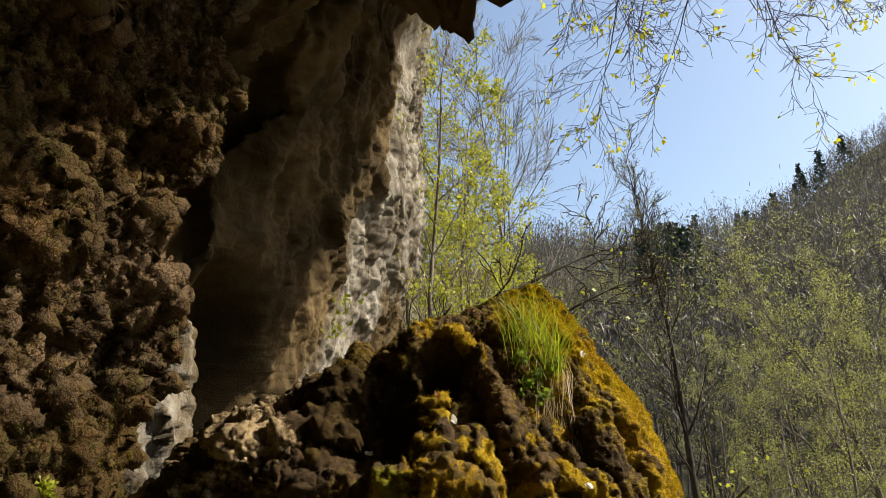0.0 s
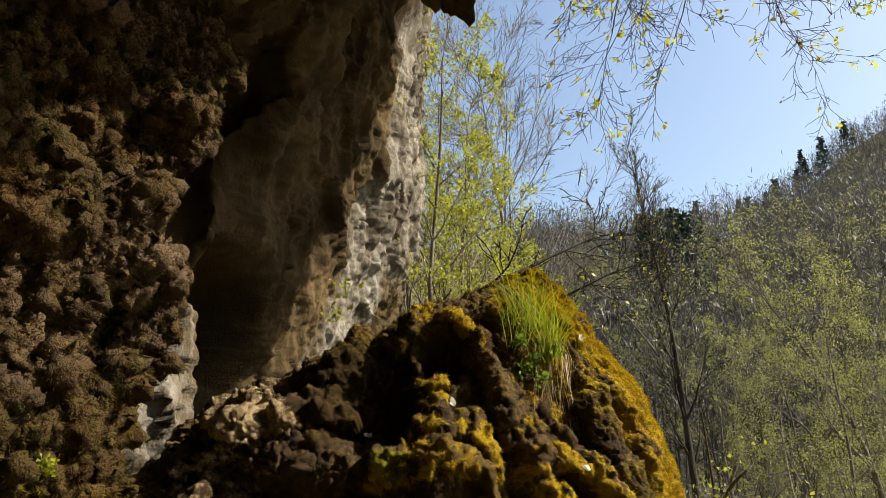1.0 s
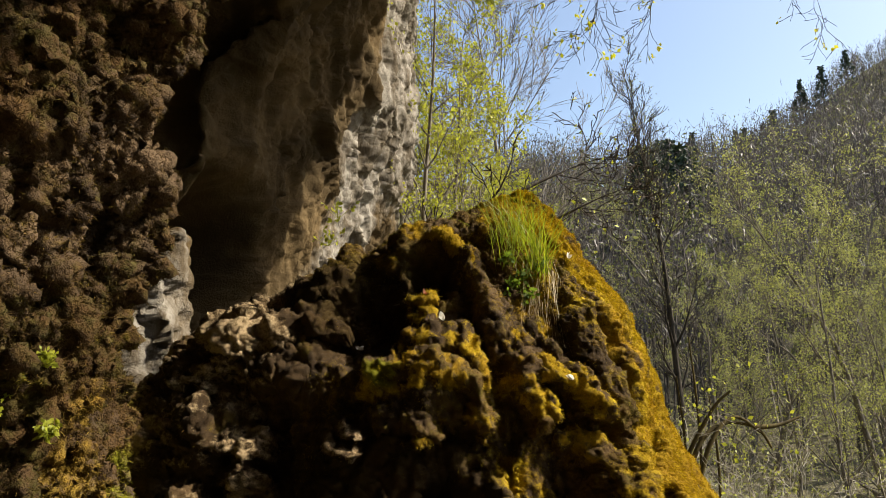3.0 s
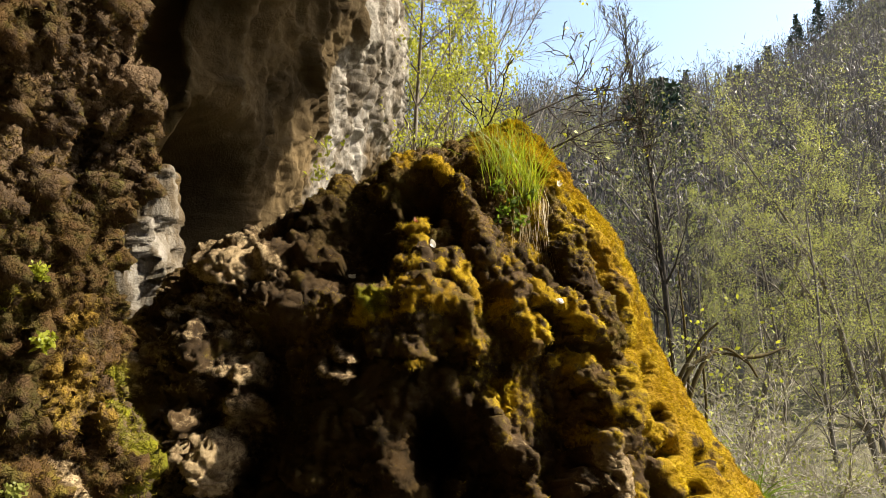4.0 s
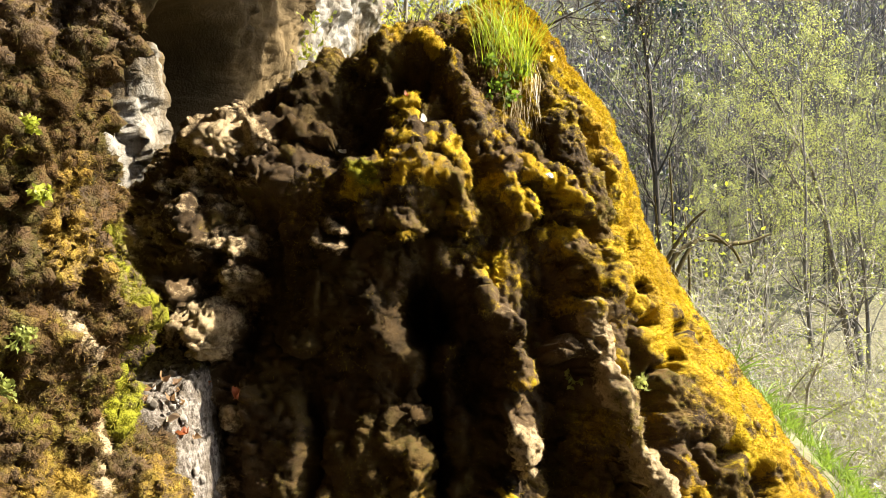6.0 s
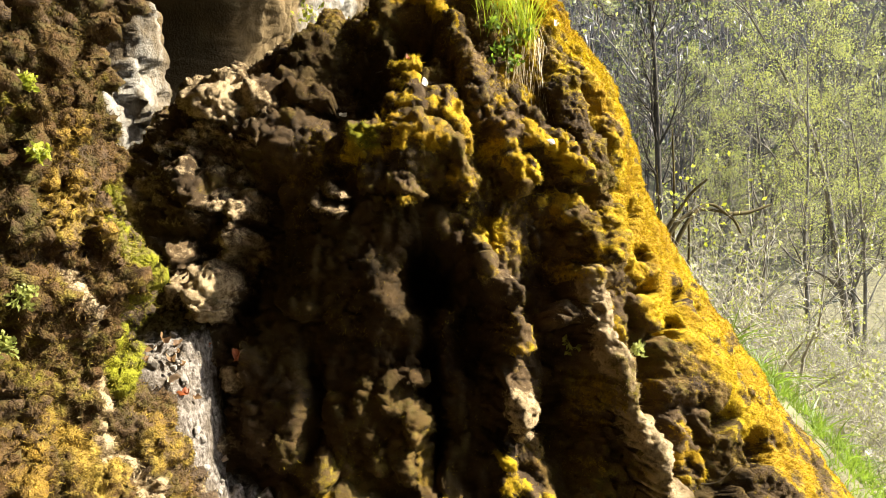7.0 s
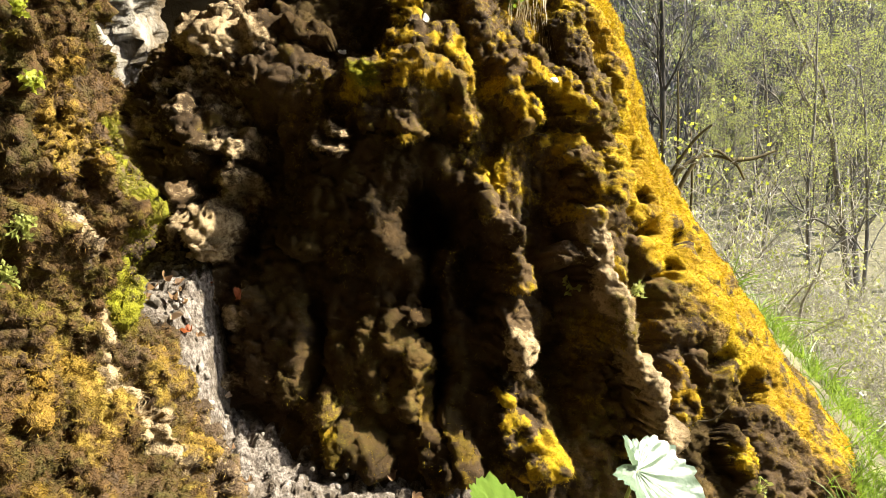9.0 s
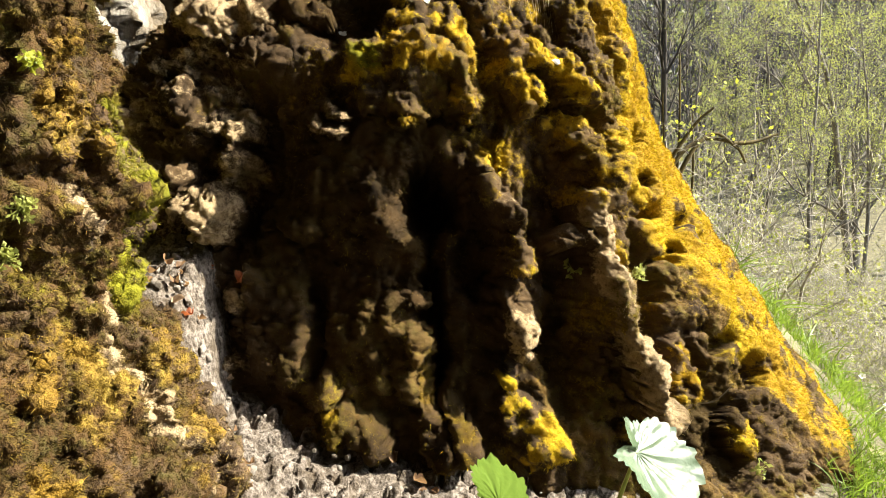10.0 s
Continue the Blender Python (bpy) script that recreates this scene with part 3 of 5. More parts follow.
# ---- the mossy cliff close by ----
def along(points, count, dense):
    """Points along a plan line, closer together where dense(y) is high."""
    pts = np.array(points, float)
    cum = np.concatenate([[0], np.cumsum(np.linalg.norm(np.diff(pts, axis=0), axis=1))])
    s = np.linspace(0, cum[-1], 4000)
    xy = np.stack([np.interp(s, cum, pts[:, 0]), np.interp(s, cum, pts[:, 1])], -1)
    for _ in range(60):
        xy[1:-1] = 0.25 * xy[:-2] + 0.5 * xy[1:-1] + 0.25 * xy[2:]
    load = np.cumsum(dense(xy))
    return np.stack([np.interp(np.linspace(load[0], load[-1], count), load, xy[:, k]) for k in (0, 1)], -1)


def build_wall():
    # The stretch round behind the camera is unseen, added to block skylight.
    plan = along(((12, -4.0), (7, -5.2), (2, -4.8), (-1.2, -3.8), (-2.0, -2.2), (-1.6, -0.6), (-1.12, 0.8), (-0.84, 1.6), (-0.70, 2.05), (-0.61, 2.30), (-0.62, 2.45), (-0.75, 2.62), (-1.1, 2.9), (-1.6, 3.4), (-2.6, 4.3)), 390,
                 lambda xy: np.where((xy[:, 1] > 1.78) & (xy[:, 1] < 2.7) & (xy[:, 0] < 0), 1.0, np.where(xy[:, 1] < -1, 0.02, 0.10)))
    z = np.concatenate([np.linspace(-0.6, 0.55, 30, endpoint=False), np.linspace(0.55, 2.9, 590, endpoint=False), np.linspace(2.9, 6.4, 50)])
    shift = np.interp(z, (-0.6, 0.5, 0.75, 0.88, 1.0, 1.25, 1.36, 1.58, 1.81, 1.98, 2.16, 2.33, 2.53, 2.75, 3.0, 4.0, 5.0, 6.4), (0.24, 0.19, 0.125, 0.09, 0.05, 0.035, -0.005, -0.045, -0.045, -0.015, 0.015, -0.03, 0.025, 0.03, 0.06, 0.4, 0.9, 1.3))
    grid = np.zeros((len(z), len(plan), 3))
    ahead = step(plan[:, 1], -1.5, 1.0)[None]
    grid[:, :, 0] = plan[None, :, 0] + shift[:, None] * ahead
    grid[:, :, 1] = plan[None, :, 1]
    # That added stretch is made taller to cut more of the sky.
    grid[:, :, 2] = z[:, None] * (2.4 - 1.4 * ahead)
    n = normals_of(grid).reshape(-1, 3)
    n *= -1 if n[300 * grid.shape[1] + 250, 0] < 0 else 1
    p = grid.reshape(-1, 3)

    def fresh(at):
        nn = normals_of(at.reshape(grid.shape)).reshape(-1, 3)
        return nn * np.where((nn * n).sum(1) < 0, -1, 1)[:, None]

    # lumps, heads on the lumps, knobs on the heads
    lump = billow(shaken(shaken(p, 4, 0.08, 71), 14, 0.03, 171) * (6.8, 6.8, 6.2), 74) * (0.35 + 0.65 * step(vnoise(p * 5, 70), -0.5, 0.3))
    d = 0.10 * (lump - 0.45) + 0.05 * fbm(p * 2.6, 3, 77) + 0.035 * fbm(p * (9, 9, 7), 4, 89, 0.65) - 0.07
    out = p + n * d[:, None]
    out[:, 2] -= 0.2 * np.clip(d, 0, 1)
    head = puffs(shaken(out, 17, 0.016, 181) * (11, 11, 9.5), 4, 75)
    out = out + (0.7 * fresh(out) + 0.3 * n) * ((0.085 + 0.035 * vnoise(p * 6, 69)) * (1 - 0.35 * step(1.5 - p[:, 2], -0.2, 0.5)) * (head - 0.4))[:, None]
    knob = puffs(shaken(out, 40, 0.006, 191) * (31, 31, 28), 3, 76, 0.6)
    out = out + (0.8 * fresh(out) + 0.2 * n) * ((0.030 + 0.012 * vnoise(p * 9, 68)) * (knob - 0.4))[:, None]
    out = out + fresh(out) * (0.007 * puffs(out * 85, 2, 78) + 0.004 * fbm(out * 90, 2, 79))[:, None]
    low = step(1.5 - p[:, 2], -0.2, 0.5)
    gold = np.clip(low * (0.17 + 0.5 * fbm(p * 7, 3, 81) + 0.35 * fbm(p * 26, 2, 80)), 0, 1)
    gold = np.maximum(gold, np.clip(step(2.05 - p[:, 2], -0.1, 0.6) * (0.16 + 0.7 * fbm(p * 8, 3, 88)), 0, 0.7))
    gold = np.maximum(gold, 0.4 * spot(p[:, 1], p[:, 2], 2.15, 1.93, 0.08, 0.05))
    green = np.clip(0.75 * step(vnoise(p * 6, 82), 0.45, 0.75) * step(1.9 - p[:, 2], 0, 0.3), 0, 1)
    green = np.maximum(green, 0.8 * spot(p[:, 1], p[:, 2], 2.13, 1.66, 0.05, 0.06) * step(vnoise(p * 25, 87), -0.5, 0.3))
    rim = step(p[:, 1] + 0.06 * fbm(p * 9, 3, 90), 2.28, 2.36)
    green = np.maximum(green, rim * step(vnoise(p * 5, 83), -0.9, -0.3) * step(p[:, 2], 1.05, 1.2) * step(1.62 - p[:, 2], 0, 0.1))
    green = np.maximum(green, 0.5 * step(p[:, 2], 1.0, 1.25) * step(2.0 - p[:, 2], 0, 0.3) * step(fbm(p * 6, 3, 86), -0.1, 0.5))
    gold = np.maximum(gold, 0.9 * green)
    pale = np.clip(low * (0.15 + 0.6 * vnoise(p * 5, 84)) + 0.5 * spot(p[:, 1], p[:, 2], 2.22, 1.38, 0.04, 0.05), 0, 1)
    pale = np.maximum(pale, 0.95 * spot(p[:, 1] + 0.1 * (p[:, 2] - 1.1), p[:, 2], 2.27, 0.95, 0.07, 0.5) * step(fbm(p * 13, 3, 92), -0.3, 0.3))
    moss = np.clip(0.5 + 0.45 * fbm(p * 4, 3, 85) + 0.4 * (head - 0.3), 0, 1) * (1 - 0.7 * step(pale, 0.3, 0.6))
    tags = {"moss": moss, "gold": gold, "green": green, "pale": pale}
    thing = mesh_ob("wall_west", raw_mesh("wall_west", out, grid_faces(*grid.shape[:2]), True, tags), wall_mat)
    tagged(thing, "near cliff wall padded with cushions of brown and yellow moss", "cliff", kind="structure")
    nn = fresh(out)
    w = (0.15 + moss) * step(head + knob, 0.15, 0.9) * ((p[:, 1] > 1.78) & (p[:, 1] < 2.62) & (p[:, 2] > 0.5) & (p[:, 2] < 3.1))
    hair = mesh_ob("moss", fuzz(out, nn, w, 280000, 0.0085, 0.0018, 6, tags, 0.4, 0.9), wall_hair, thing, "short brown and yellow moss hairs")
    tagged(hair, kind="stuff")
    return out, nn, tags


# ---- the far cliff with its overhang ----
def build_cliff():
    plan = along(((-3.2, 3.6), (-2.1, 4.7), (-1.60, 5.5), (-1.85, 6.4), (-1.55, 7.6), (-1.2, 8.8), (-0.9, 10.0), (-0.78, 10.6), (-1.1, 11.3), (-2.5, 12.5), (-6, 15)), 290,
                 lambda xy: np.where((xy[:, 1] > 4.5) & (xy[:, 1] < 11.2), 1.0, 0.25))
    z = np.concatenate([np.linspace(0.8, 7.5, 300, endpoint=False), np.linspace(7.5, 14, 50)])
    grid = np.zeros((len(z), len(plan), 3))
    lean = np.interp(z, (0, 2.2, 3.0, 4.3, 5.3, 7.2, 9.0, 14), (-0.35, -0.3, -0.25, -0.08, 0.17, 0.17, 0.2, 0.5))
    near = step(7.5 - plan[None, :, 1], 0, 2.5)
    hang = np.interp(z, (0, 2.4, 3.2, 4.2, 5.4, 7, 14), (0, 0, 0.15, 0.6, 1.5, 2.0, 2.6))
    grid[:, :, 0] = plan[None, :, 0] + lean[:, None] + hang[:, None] * near
    grid[:, :, 0] -= 0.8 * step(z, 2.7, 3.3)[:, None] * step(6.5 - plan[:, 1], 0, 0.5)[None]
    grid[:, :, 1] = plan[None, :, 1] - 0.25 * hang[:, None] * near
    grid[:, :, 2] = z[:, None]
    n = normals_of(grid).reshape(-1, 3)
    n *= -1 if n[:, 0].mean() < 0 else 1
    p = grid.reshape(-1, 3)
    warp = p + 0.12 * np.stack([fbm(p * 2, 3, 96), fbm(p * 2, 3, 97), fbm(p * 2, 3, 98)], -1)
    d = (0.24 - 0.15 * step(p[:, 1], 8.0, 9.5)) * fbm(p * (0.9, 0.7, 0.6), 4, 93) + 0.06 * blocks(warp * (2.2, 1.7, 0.6), 92) + 0.04 * blocks(warp * (5.5, 4.5, 1.5), 94) + 0.05 * ridges(p * (3.5, 3.0, 0.9), 4, 88)
    d += 0.020 * blocks(warp * (12, 10, 3), 99) + 0.012 * blocks(warp * (22, 20, 9), 95) + 0.030 * ridges(p * (7, 6, 0.9), 3, 87) + 0.03 * fbm(p * (9, 9, 6), 3, 90, 0.6)
    d -= 2.4 * spot(p[:, 1], p[:, 2], 6.85, 2.7, 0.55, 0.6) + 0.7 * spot(p[:, 1], p[:, 2], 5.8, 4.1, 0.8, 0.9)
    out = p + n * d[:, None]
    # Painted light: pale follows the shadow edge and the sunlit slab.
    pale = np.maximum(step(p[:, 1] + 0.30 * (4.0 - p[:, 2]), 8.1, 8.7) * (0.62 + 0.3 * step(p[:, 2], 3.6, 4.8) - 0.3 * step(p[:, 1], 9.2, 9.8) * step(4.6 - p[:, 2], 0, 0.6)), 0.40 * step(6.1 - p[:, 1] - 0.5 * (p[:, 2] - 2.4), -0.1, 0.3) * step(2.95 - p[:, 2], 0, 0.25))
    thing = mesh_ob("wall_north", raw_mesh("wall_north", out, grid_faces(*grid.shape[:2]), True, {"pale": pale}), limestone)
    tagged(thing, "tall grey limestone cliff, hollowed below an overhang", "cliff", kind="structure")


def build_roof():
    """The underside of the rock roof, thick, with a ragged lip stretched unseen to cast shade."""
    # Only the tip near y 4.7 is seen; elsewhere the lip is set for shade.
    lip_y = np.array((-3.0, -0.3, 1.1, 1.7, 2.3, 2.95, 3.85, 4.45, 4.9, 5.5, 6.4, 7.3, 8.2, 9.0, 9.7, 10.5))
    lip_x = np.array((3.3, 3.0, 2.6, 2.3, 1.9, 1.4, 0.7, 0.14, -0.02, 0.3, 2.2, 4.1, 3.6, 1.75, 0.2, -0.6))
    lip_z = np.array((4.9, 4.9, 4.8, 4.8, 4.8, 4.8, 4.75, 4.50, 4.60, 6.0, 6.7, 7.5, 8.3, 8.9, 9.4, 9.8))
    ys = np.linspace(-3, 10.5, 240)
    lx, lz = np.interp(ys, lip_y, lip_x), np.interp(ys, lip_y, lip_z)
    across = np.concatenate([np.linspace(0, 1, 90), np.linspace(1, 0, 15)])
    under = np.concatenate([np.ones(90), np.zeros(15)])
    grid = np.zeros((len(ys), len(across), 3))
    start = np.interp(ys, (-3, 2, 5, 9.0, 10.5), (-2.4, -1.6, -2.6, -2.2, -1.8))
    grid[:, :, 0] = start[:, None] + (lx - start)[:, None] * across[None]
    grid[:, :, 1] = ys[:, None]
    arch = 0.5 * np.sin(across * math.pi)[None]
    thick = 0.9 + 2.2 * (1 - across)[None]
    grid[:, :, 2] = lz[:, None] + np.where(under[None] > 0, arch, thick)
    p = grid.reshape(-1, 3)
    p = p + 0.16 * np.stack([fbm(p * 2.5, 4, 101), fbm(p * 2.5, 4, 102), fbm(p * 2.5, 4, 103)], -1)
    p[:, 2] -= 0.12 * clumps(p * 5, 104) * np.tile(under, len(ys))
    thing = mesh_ob("ceiling", raw_mesh("ceiling", p, grid_faces(len(ys), len(across)), True), limestone)
    tagged(thing, "dark overhanging rock roof, its ragged lip extended unseen for shade", "rock roof", kind="structure")


# ---- ground ----
def ground_height(x, y):
    r = np.hypot(x, y)
    near = 0.2 * (np.clip(y, -6, 6) - 1) - 0.20 * np.clip(x, -1, 2.2) - 0.02
    near = near + step(-x, 0.67, 0.81) * (1.7 * np.clip(y - 2.76, 0, 0.23) - 1.6 * step(y, 3.5, 4.2))
    near = near - 2.0 * step(x, 1.7, 4.2) - 0.10 * np.clip(x - 4, 0, 9)
    far = -2.6 - 0.02 * (y - 12)
    h = near * (1 - step(y, 5, 14)) + far * step(y, 5, 14)
    h = h + 4.2 * np.exp(-((x + 2.5) / 4.5) ** 2 - ((y - 13) / 5) ** 2)
    bearing = x / np.maximum(y, 1)
    slope = np.interp(bearing, (-0.6, 0.0, 0.22, 0.34, 0.45, 0.6, 0.9), (0.60, 0.46, 0.46, 0.47, 0.51, 0.60, 0.64))
    h = h + slope * np.clip(y - 27, 0, 105) - 0.3 * np.clip(y - 150, 0, 400) + 1.5 * fbm(np.stack([x, y, x * 0], -1) / 14, 3, 111) * step(r, 20, 60)
    side = np.clip(np.abs(x) - 60, 0, 200) * 0.4 * step(y, -60, 20)
    return h + side


def build_ground():
    def axis(lo, hi, fine_lo, fine_hi, fine, out):
        mid = np.linspace(fine_lo, fine_hi, fine)
        k = np.linspace(0, 1, out + 1)[1:] ** 2.2
        return np.concatenate([(fine_lo + (lo - fine_lo) * k)[::-1], mid, fine_hi + (hi - fine_hi) * k])
    xs, ys = axis(-900, 900, -1.15, 0.7, 170, 60), axis(-900, 1500, 2.2, 3.7, 130, 75)
    gx, gy = np.meshgrid(xs, ys)
    x, y = gx.ravel(), gy.ravel()
    h = ground_height(x, y)
    p = np.stack([x, y, h], -1)
    close = step(9 - np.hypot(x, y - 2), 0, 4)
    fine = step(y, 2.15, 2.3) * step(3.9 - y, 0, 0.2) * step(x, -1.3, -1.1) * step(0.9 - x, 0, 0.2)
    p[:, 2] += close * 0.035 * fbm(p * 4, 3, 121) + fine * (0.03 * clumps(p * 14, 122) * step(vnoise(p * 5, 124), -0.4, 0.6) + 0.024 * blocks(p * 32, 123))
    green = np.clip(step(x, 0.9, 1.6) + step(y, 4.5, 6.5) + step(-y, -0.5, 2), 0, 1)
    thing = mesh_ob("ground", raw_mesh("ground", p, grid_faces(len(ys), len(xs)), True, {"green": green}), ground_mat)
    tagged(thing, "pale stony ground rising into a wooded hillside", "ground", kind="structure")


mound_surface = build_mound()
wall_surface = build_wall()
build_cliff()
build_roof()
build_ground()


# ---- trees ----
def tubes(segments, sides):
    """One prism for each (start, end, radius, radius)."""
    a, b = np.array([s[0] for s in segments]), np.array([s[1] for s in segments])
    ra, rb = np.array([s[2] for s in segments]), np.array([s[3] for s in segments])
    way = b - a
    way /= np.maximum(np.linalg.norm(way, axis=1, keepdims=True), 1e-9)
    ref = np.where(np.abs(way[:, 2:]) < 0.9, np.array((0, 0, 1.0)), np.array((1.0, 0, 0)))
    u = np.cross(way, ref)
    u /= np.linalg.norm(u, axis=1, keepdims=True)
    v = np.cross(way, u)
    rings = []
    for centre, rad in ((a, ra), (b, rb)):
        for k in range(sides):
            t = 2 * math.pi * k / sides
            rings.append(centre + (u * math.cos(t) + v * math.sin(t)) * rad[:, None])
    verts = np.stack(rings, 1).reshape(-1, 3)
    base = np.arange(len(a))[:, None] * 2 * sides
    faces = np.concatenate([np.stack([base[:, 0] + k, base[:, 0] + (k + 1) % sides, base[:, 0] + sides + (k + 1) % sides, base[:, 0] + sides + k], 1) for k in range(sides)])
    return verts, faces


def joined(name, first, second):
    return raw_mesh(name, np.concatenate([first[0], second[0]]), np.concatenate([first[1], second[1] + len(first[0])]))


def leaves(places, size, rng, droop=0.4, slim=0.32):
    """Small pointed leaves, four corners each, folded at the midrib."""
    n = len(places)
    way = rng.normal(0, 1, (n, 3)) + np.array((0, 0, -droop))
    way /= np.linalg.norm(way, axis=1, keepdims=True)
    side = np.cross(way, rng.normal(0, 1, (n, 3)))
    side /= np.maximum(np.linalg.norm(side, axis=1, keepdims=True), 1e-6)
    up = np.cross(side, way)
    s = size * rng.uniform(0.6, 1.3, (n, 1))
    verts = np.stack([places, places + way * s * 0.5 + side * s * slim + up * s * 0.12, places + way * s, places + way * s * 0.5 - side * s * slim + up * s * 0.12], 1).reshape(-1, 3)
    return verts, np.arange(n * 4).reshape(-1, 4)


def grow(rng, start, way, length, radius, level, plan, wood, tips):
    """A limb with its side branches. plan[level]: joints, children, spread, child length, wander, lift."""
    joints, children, spread, share, wander, lift = plan[level]
    p, d = np.array(start, float), np.array(way, float)
    d /= np.linalg.norm(d)
    spots = sorted(rng.uniform(0.22 if level == 0 else 0.1, 1.0, children))
    done = 0
    for j in range(joints):
        d = d + rng.normal(0, wander, 3) + np.array((0, 0, lift))
        d /= np.linalg.norm(d)
        r0, r1 = radius * (1 - 0.94 * j / joints), radius * (1 - 0.94 * (j + 1) / joints)
        q = p + d * length / joints
        wood[min(level, 2)].append((p, q, r0, r1))
        while done < children and spots[done] <= (j + 1) / joints:
            k = spots[done]
            if level + 1 < len(plan):
                out = rng.normal(0, 1, 3)
                out -= d * out.dot(d)
                out /= np.linalg.norm(out)
                turn = spread * rng.uniform(0.7, 1.25)
                grow(rng, p + (q - p) * (k * joints - j), d * math.cos(turn) + out * math.sin(turn),
                     length * share * rng.uniform(0.6, 1.2) * (1.15 - 0.65 * k), max(r1 * 0.55, radius * 0.13), level + 1, plan, wood, tips)
            done += 1
        if level == len(plan) - 1:
            tips.append(q)
        p = q
    if level >= len(plan) - 2:
        tips.append(p)


BROAD = ((10, 17, 0.75, 0.42, 0.06, 0.03), (6, 7, 0.75, 0.45, 0.10, 0.03), (4, 4, 0.7, 0.5, 0.14, 0.02), (3, 0, 0, 0, 0.18, 0.0))
SLIM = ((12, 20, 0.6, 0.30, 0.05, 0.02), (6, 6, 0.6, 0.45, 0.10, 0.05), (4, 4, 0.6, 0.55, 0.12, 0.03), (3, 0, 0, 0, 0.15, 0.0))
SHRUB = ((6, 9, 0.7, 0.6, 0.16, -0.02), (5, 5, 0.7, 0.5, 0.18, -0.03), (3, 3, 0.7, 0.5, 0.2, -0.02), (2, 0, 0, 0, 0.2, 0.0))


def tree(name, label, seed, height, radius, plan, bark, leaf, leaf_count, leaf_size, lean=(0, 0), stems=1, twig=1.0):
    """A tree at the origin: trunk, branches, crown."""
    rng = np.random.default_rng(seed)
    wood, tips = ([], [], []), []
    for s in range(stems):
        off = rng.normal(0, 1, 3) * (0.25 if stems > 1 else 0)
        grow(rng, (0.05 * off[0], 0.05 * off[1], -0.3), (lean[0] + off[0], lean[1] + off[1], 1), height * (1 if s == 0 else rng.uniform(0.6, 1)), radius, 0, plan, wood, tips)
    root = new(name)
    mesh_ob("trunk", joined("trunk", tubes(wood[0], 8), tubes(wood[1], 5)), bark, root)
    twigs = tubes([(a, b, max(r, 0.004 * twig), max(s, 0.003 * twig)) for a, b, r, s in wood[2]], 3)
    tips = np.array(tips)
    spots = tips[rng.integers(0, len(tips), leaf_count)] + rng.normal(0, 0.05 * height / 8, (leaf_count, 3))
    crown = joined("crown", twigs, leaves(spots, leaf_size, rng))
    mesh_ob("crown", crown, bark, root).data.materials.append(leaf)
    crown.polygons.foreach_set("material_index", np.repeat((0, 1), (len(twigs[1]), leaf_count)).astype(np.int32))
    return tagged(root, label, "shrub" if "shrub" in name else "tree")


def stand(ob, x, y, turn=0.0, size=1.0, z=None):
    h = float(ground_height(np.array([x]), np.array([y]))[0]) if z is None else z
    return copy_thing(ob, Matrix.Translation((x, y, h)) @ Matrix.Rotation(turn, 4, "Z") @ Matrix.Scale(size, 4))


def place(ob, x, y, turn=0.0, size=1.0, z=None):
    h = float(ground_height(np.array([x]), np.array([y]))[0]) if z is None else z
    ob.matrix_basis = Matrix.Translation((x, y, h)) @ Matrix.Rotation(turn, 4, "Z") @ Matrix.Scale(size, 4)
    return ob


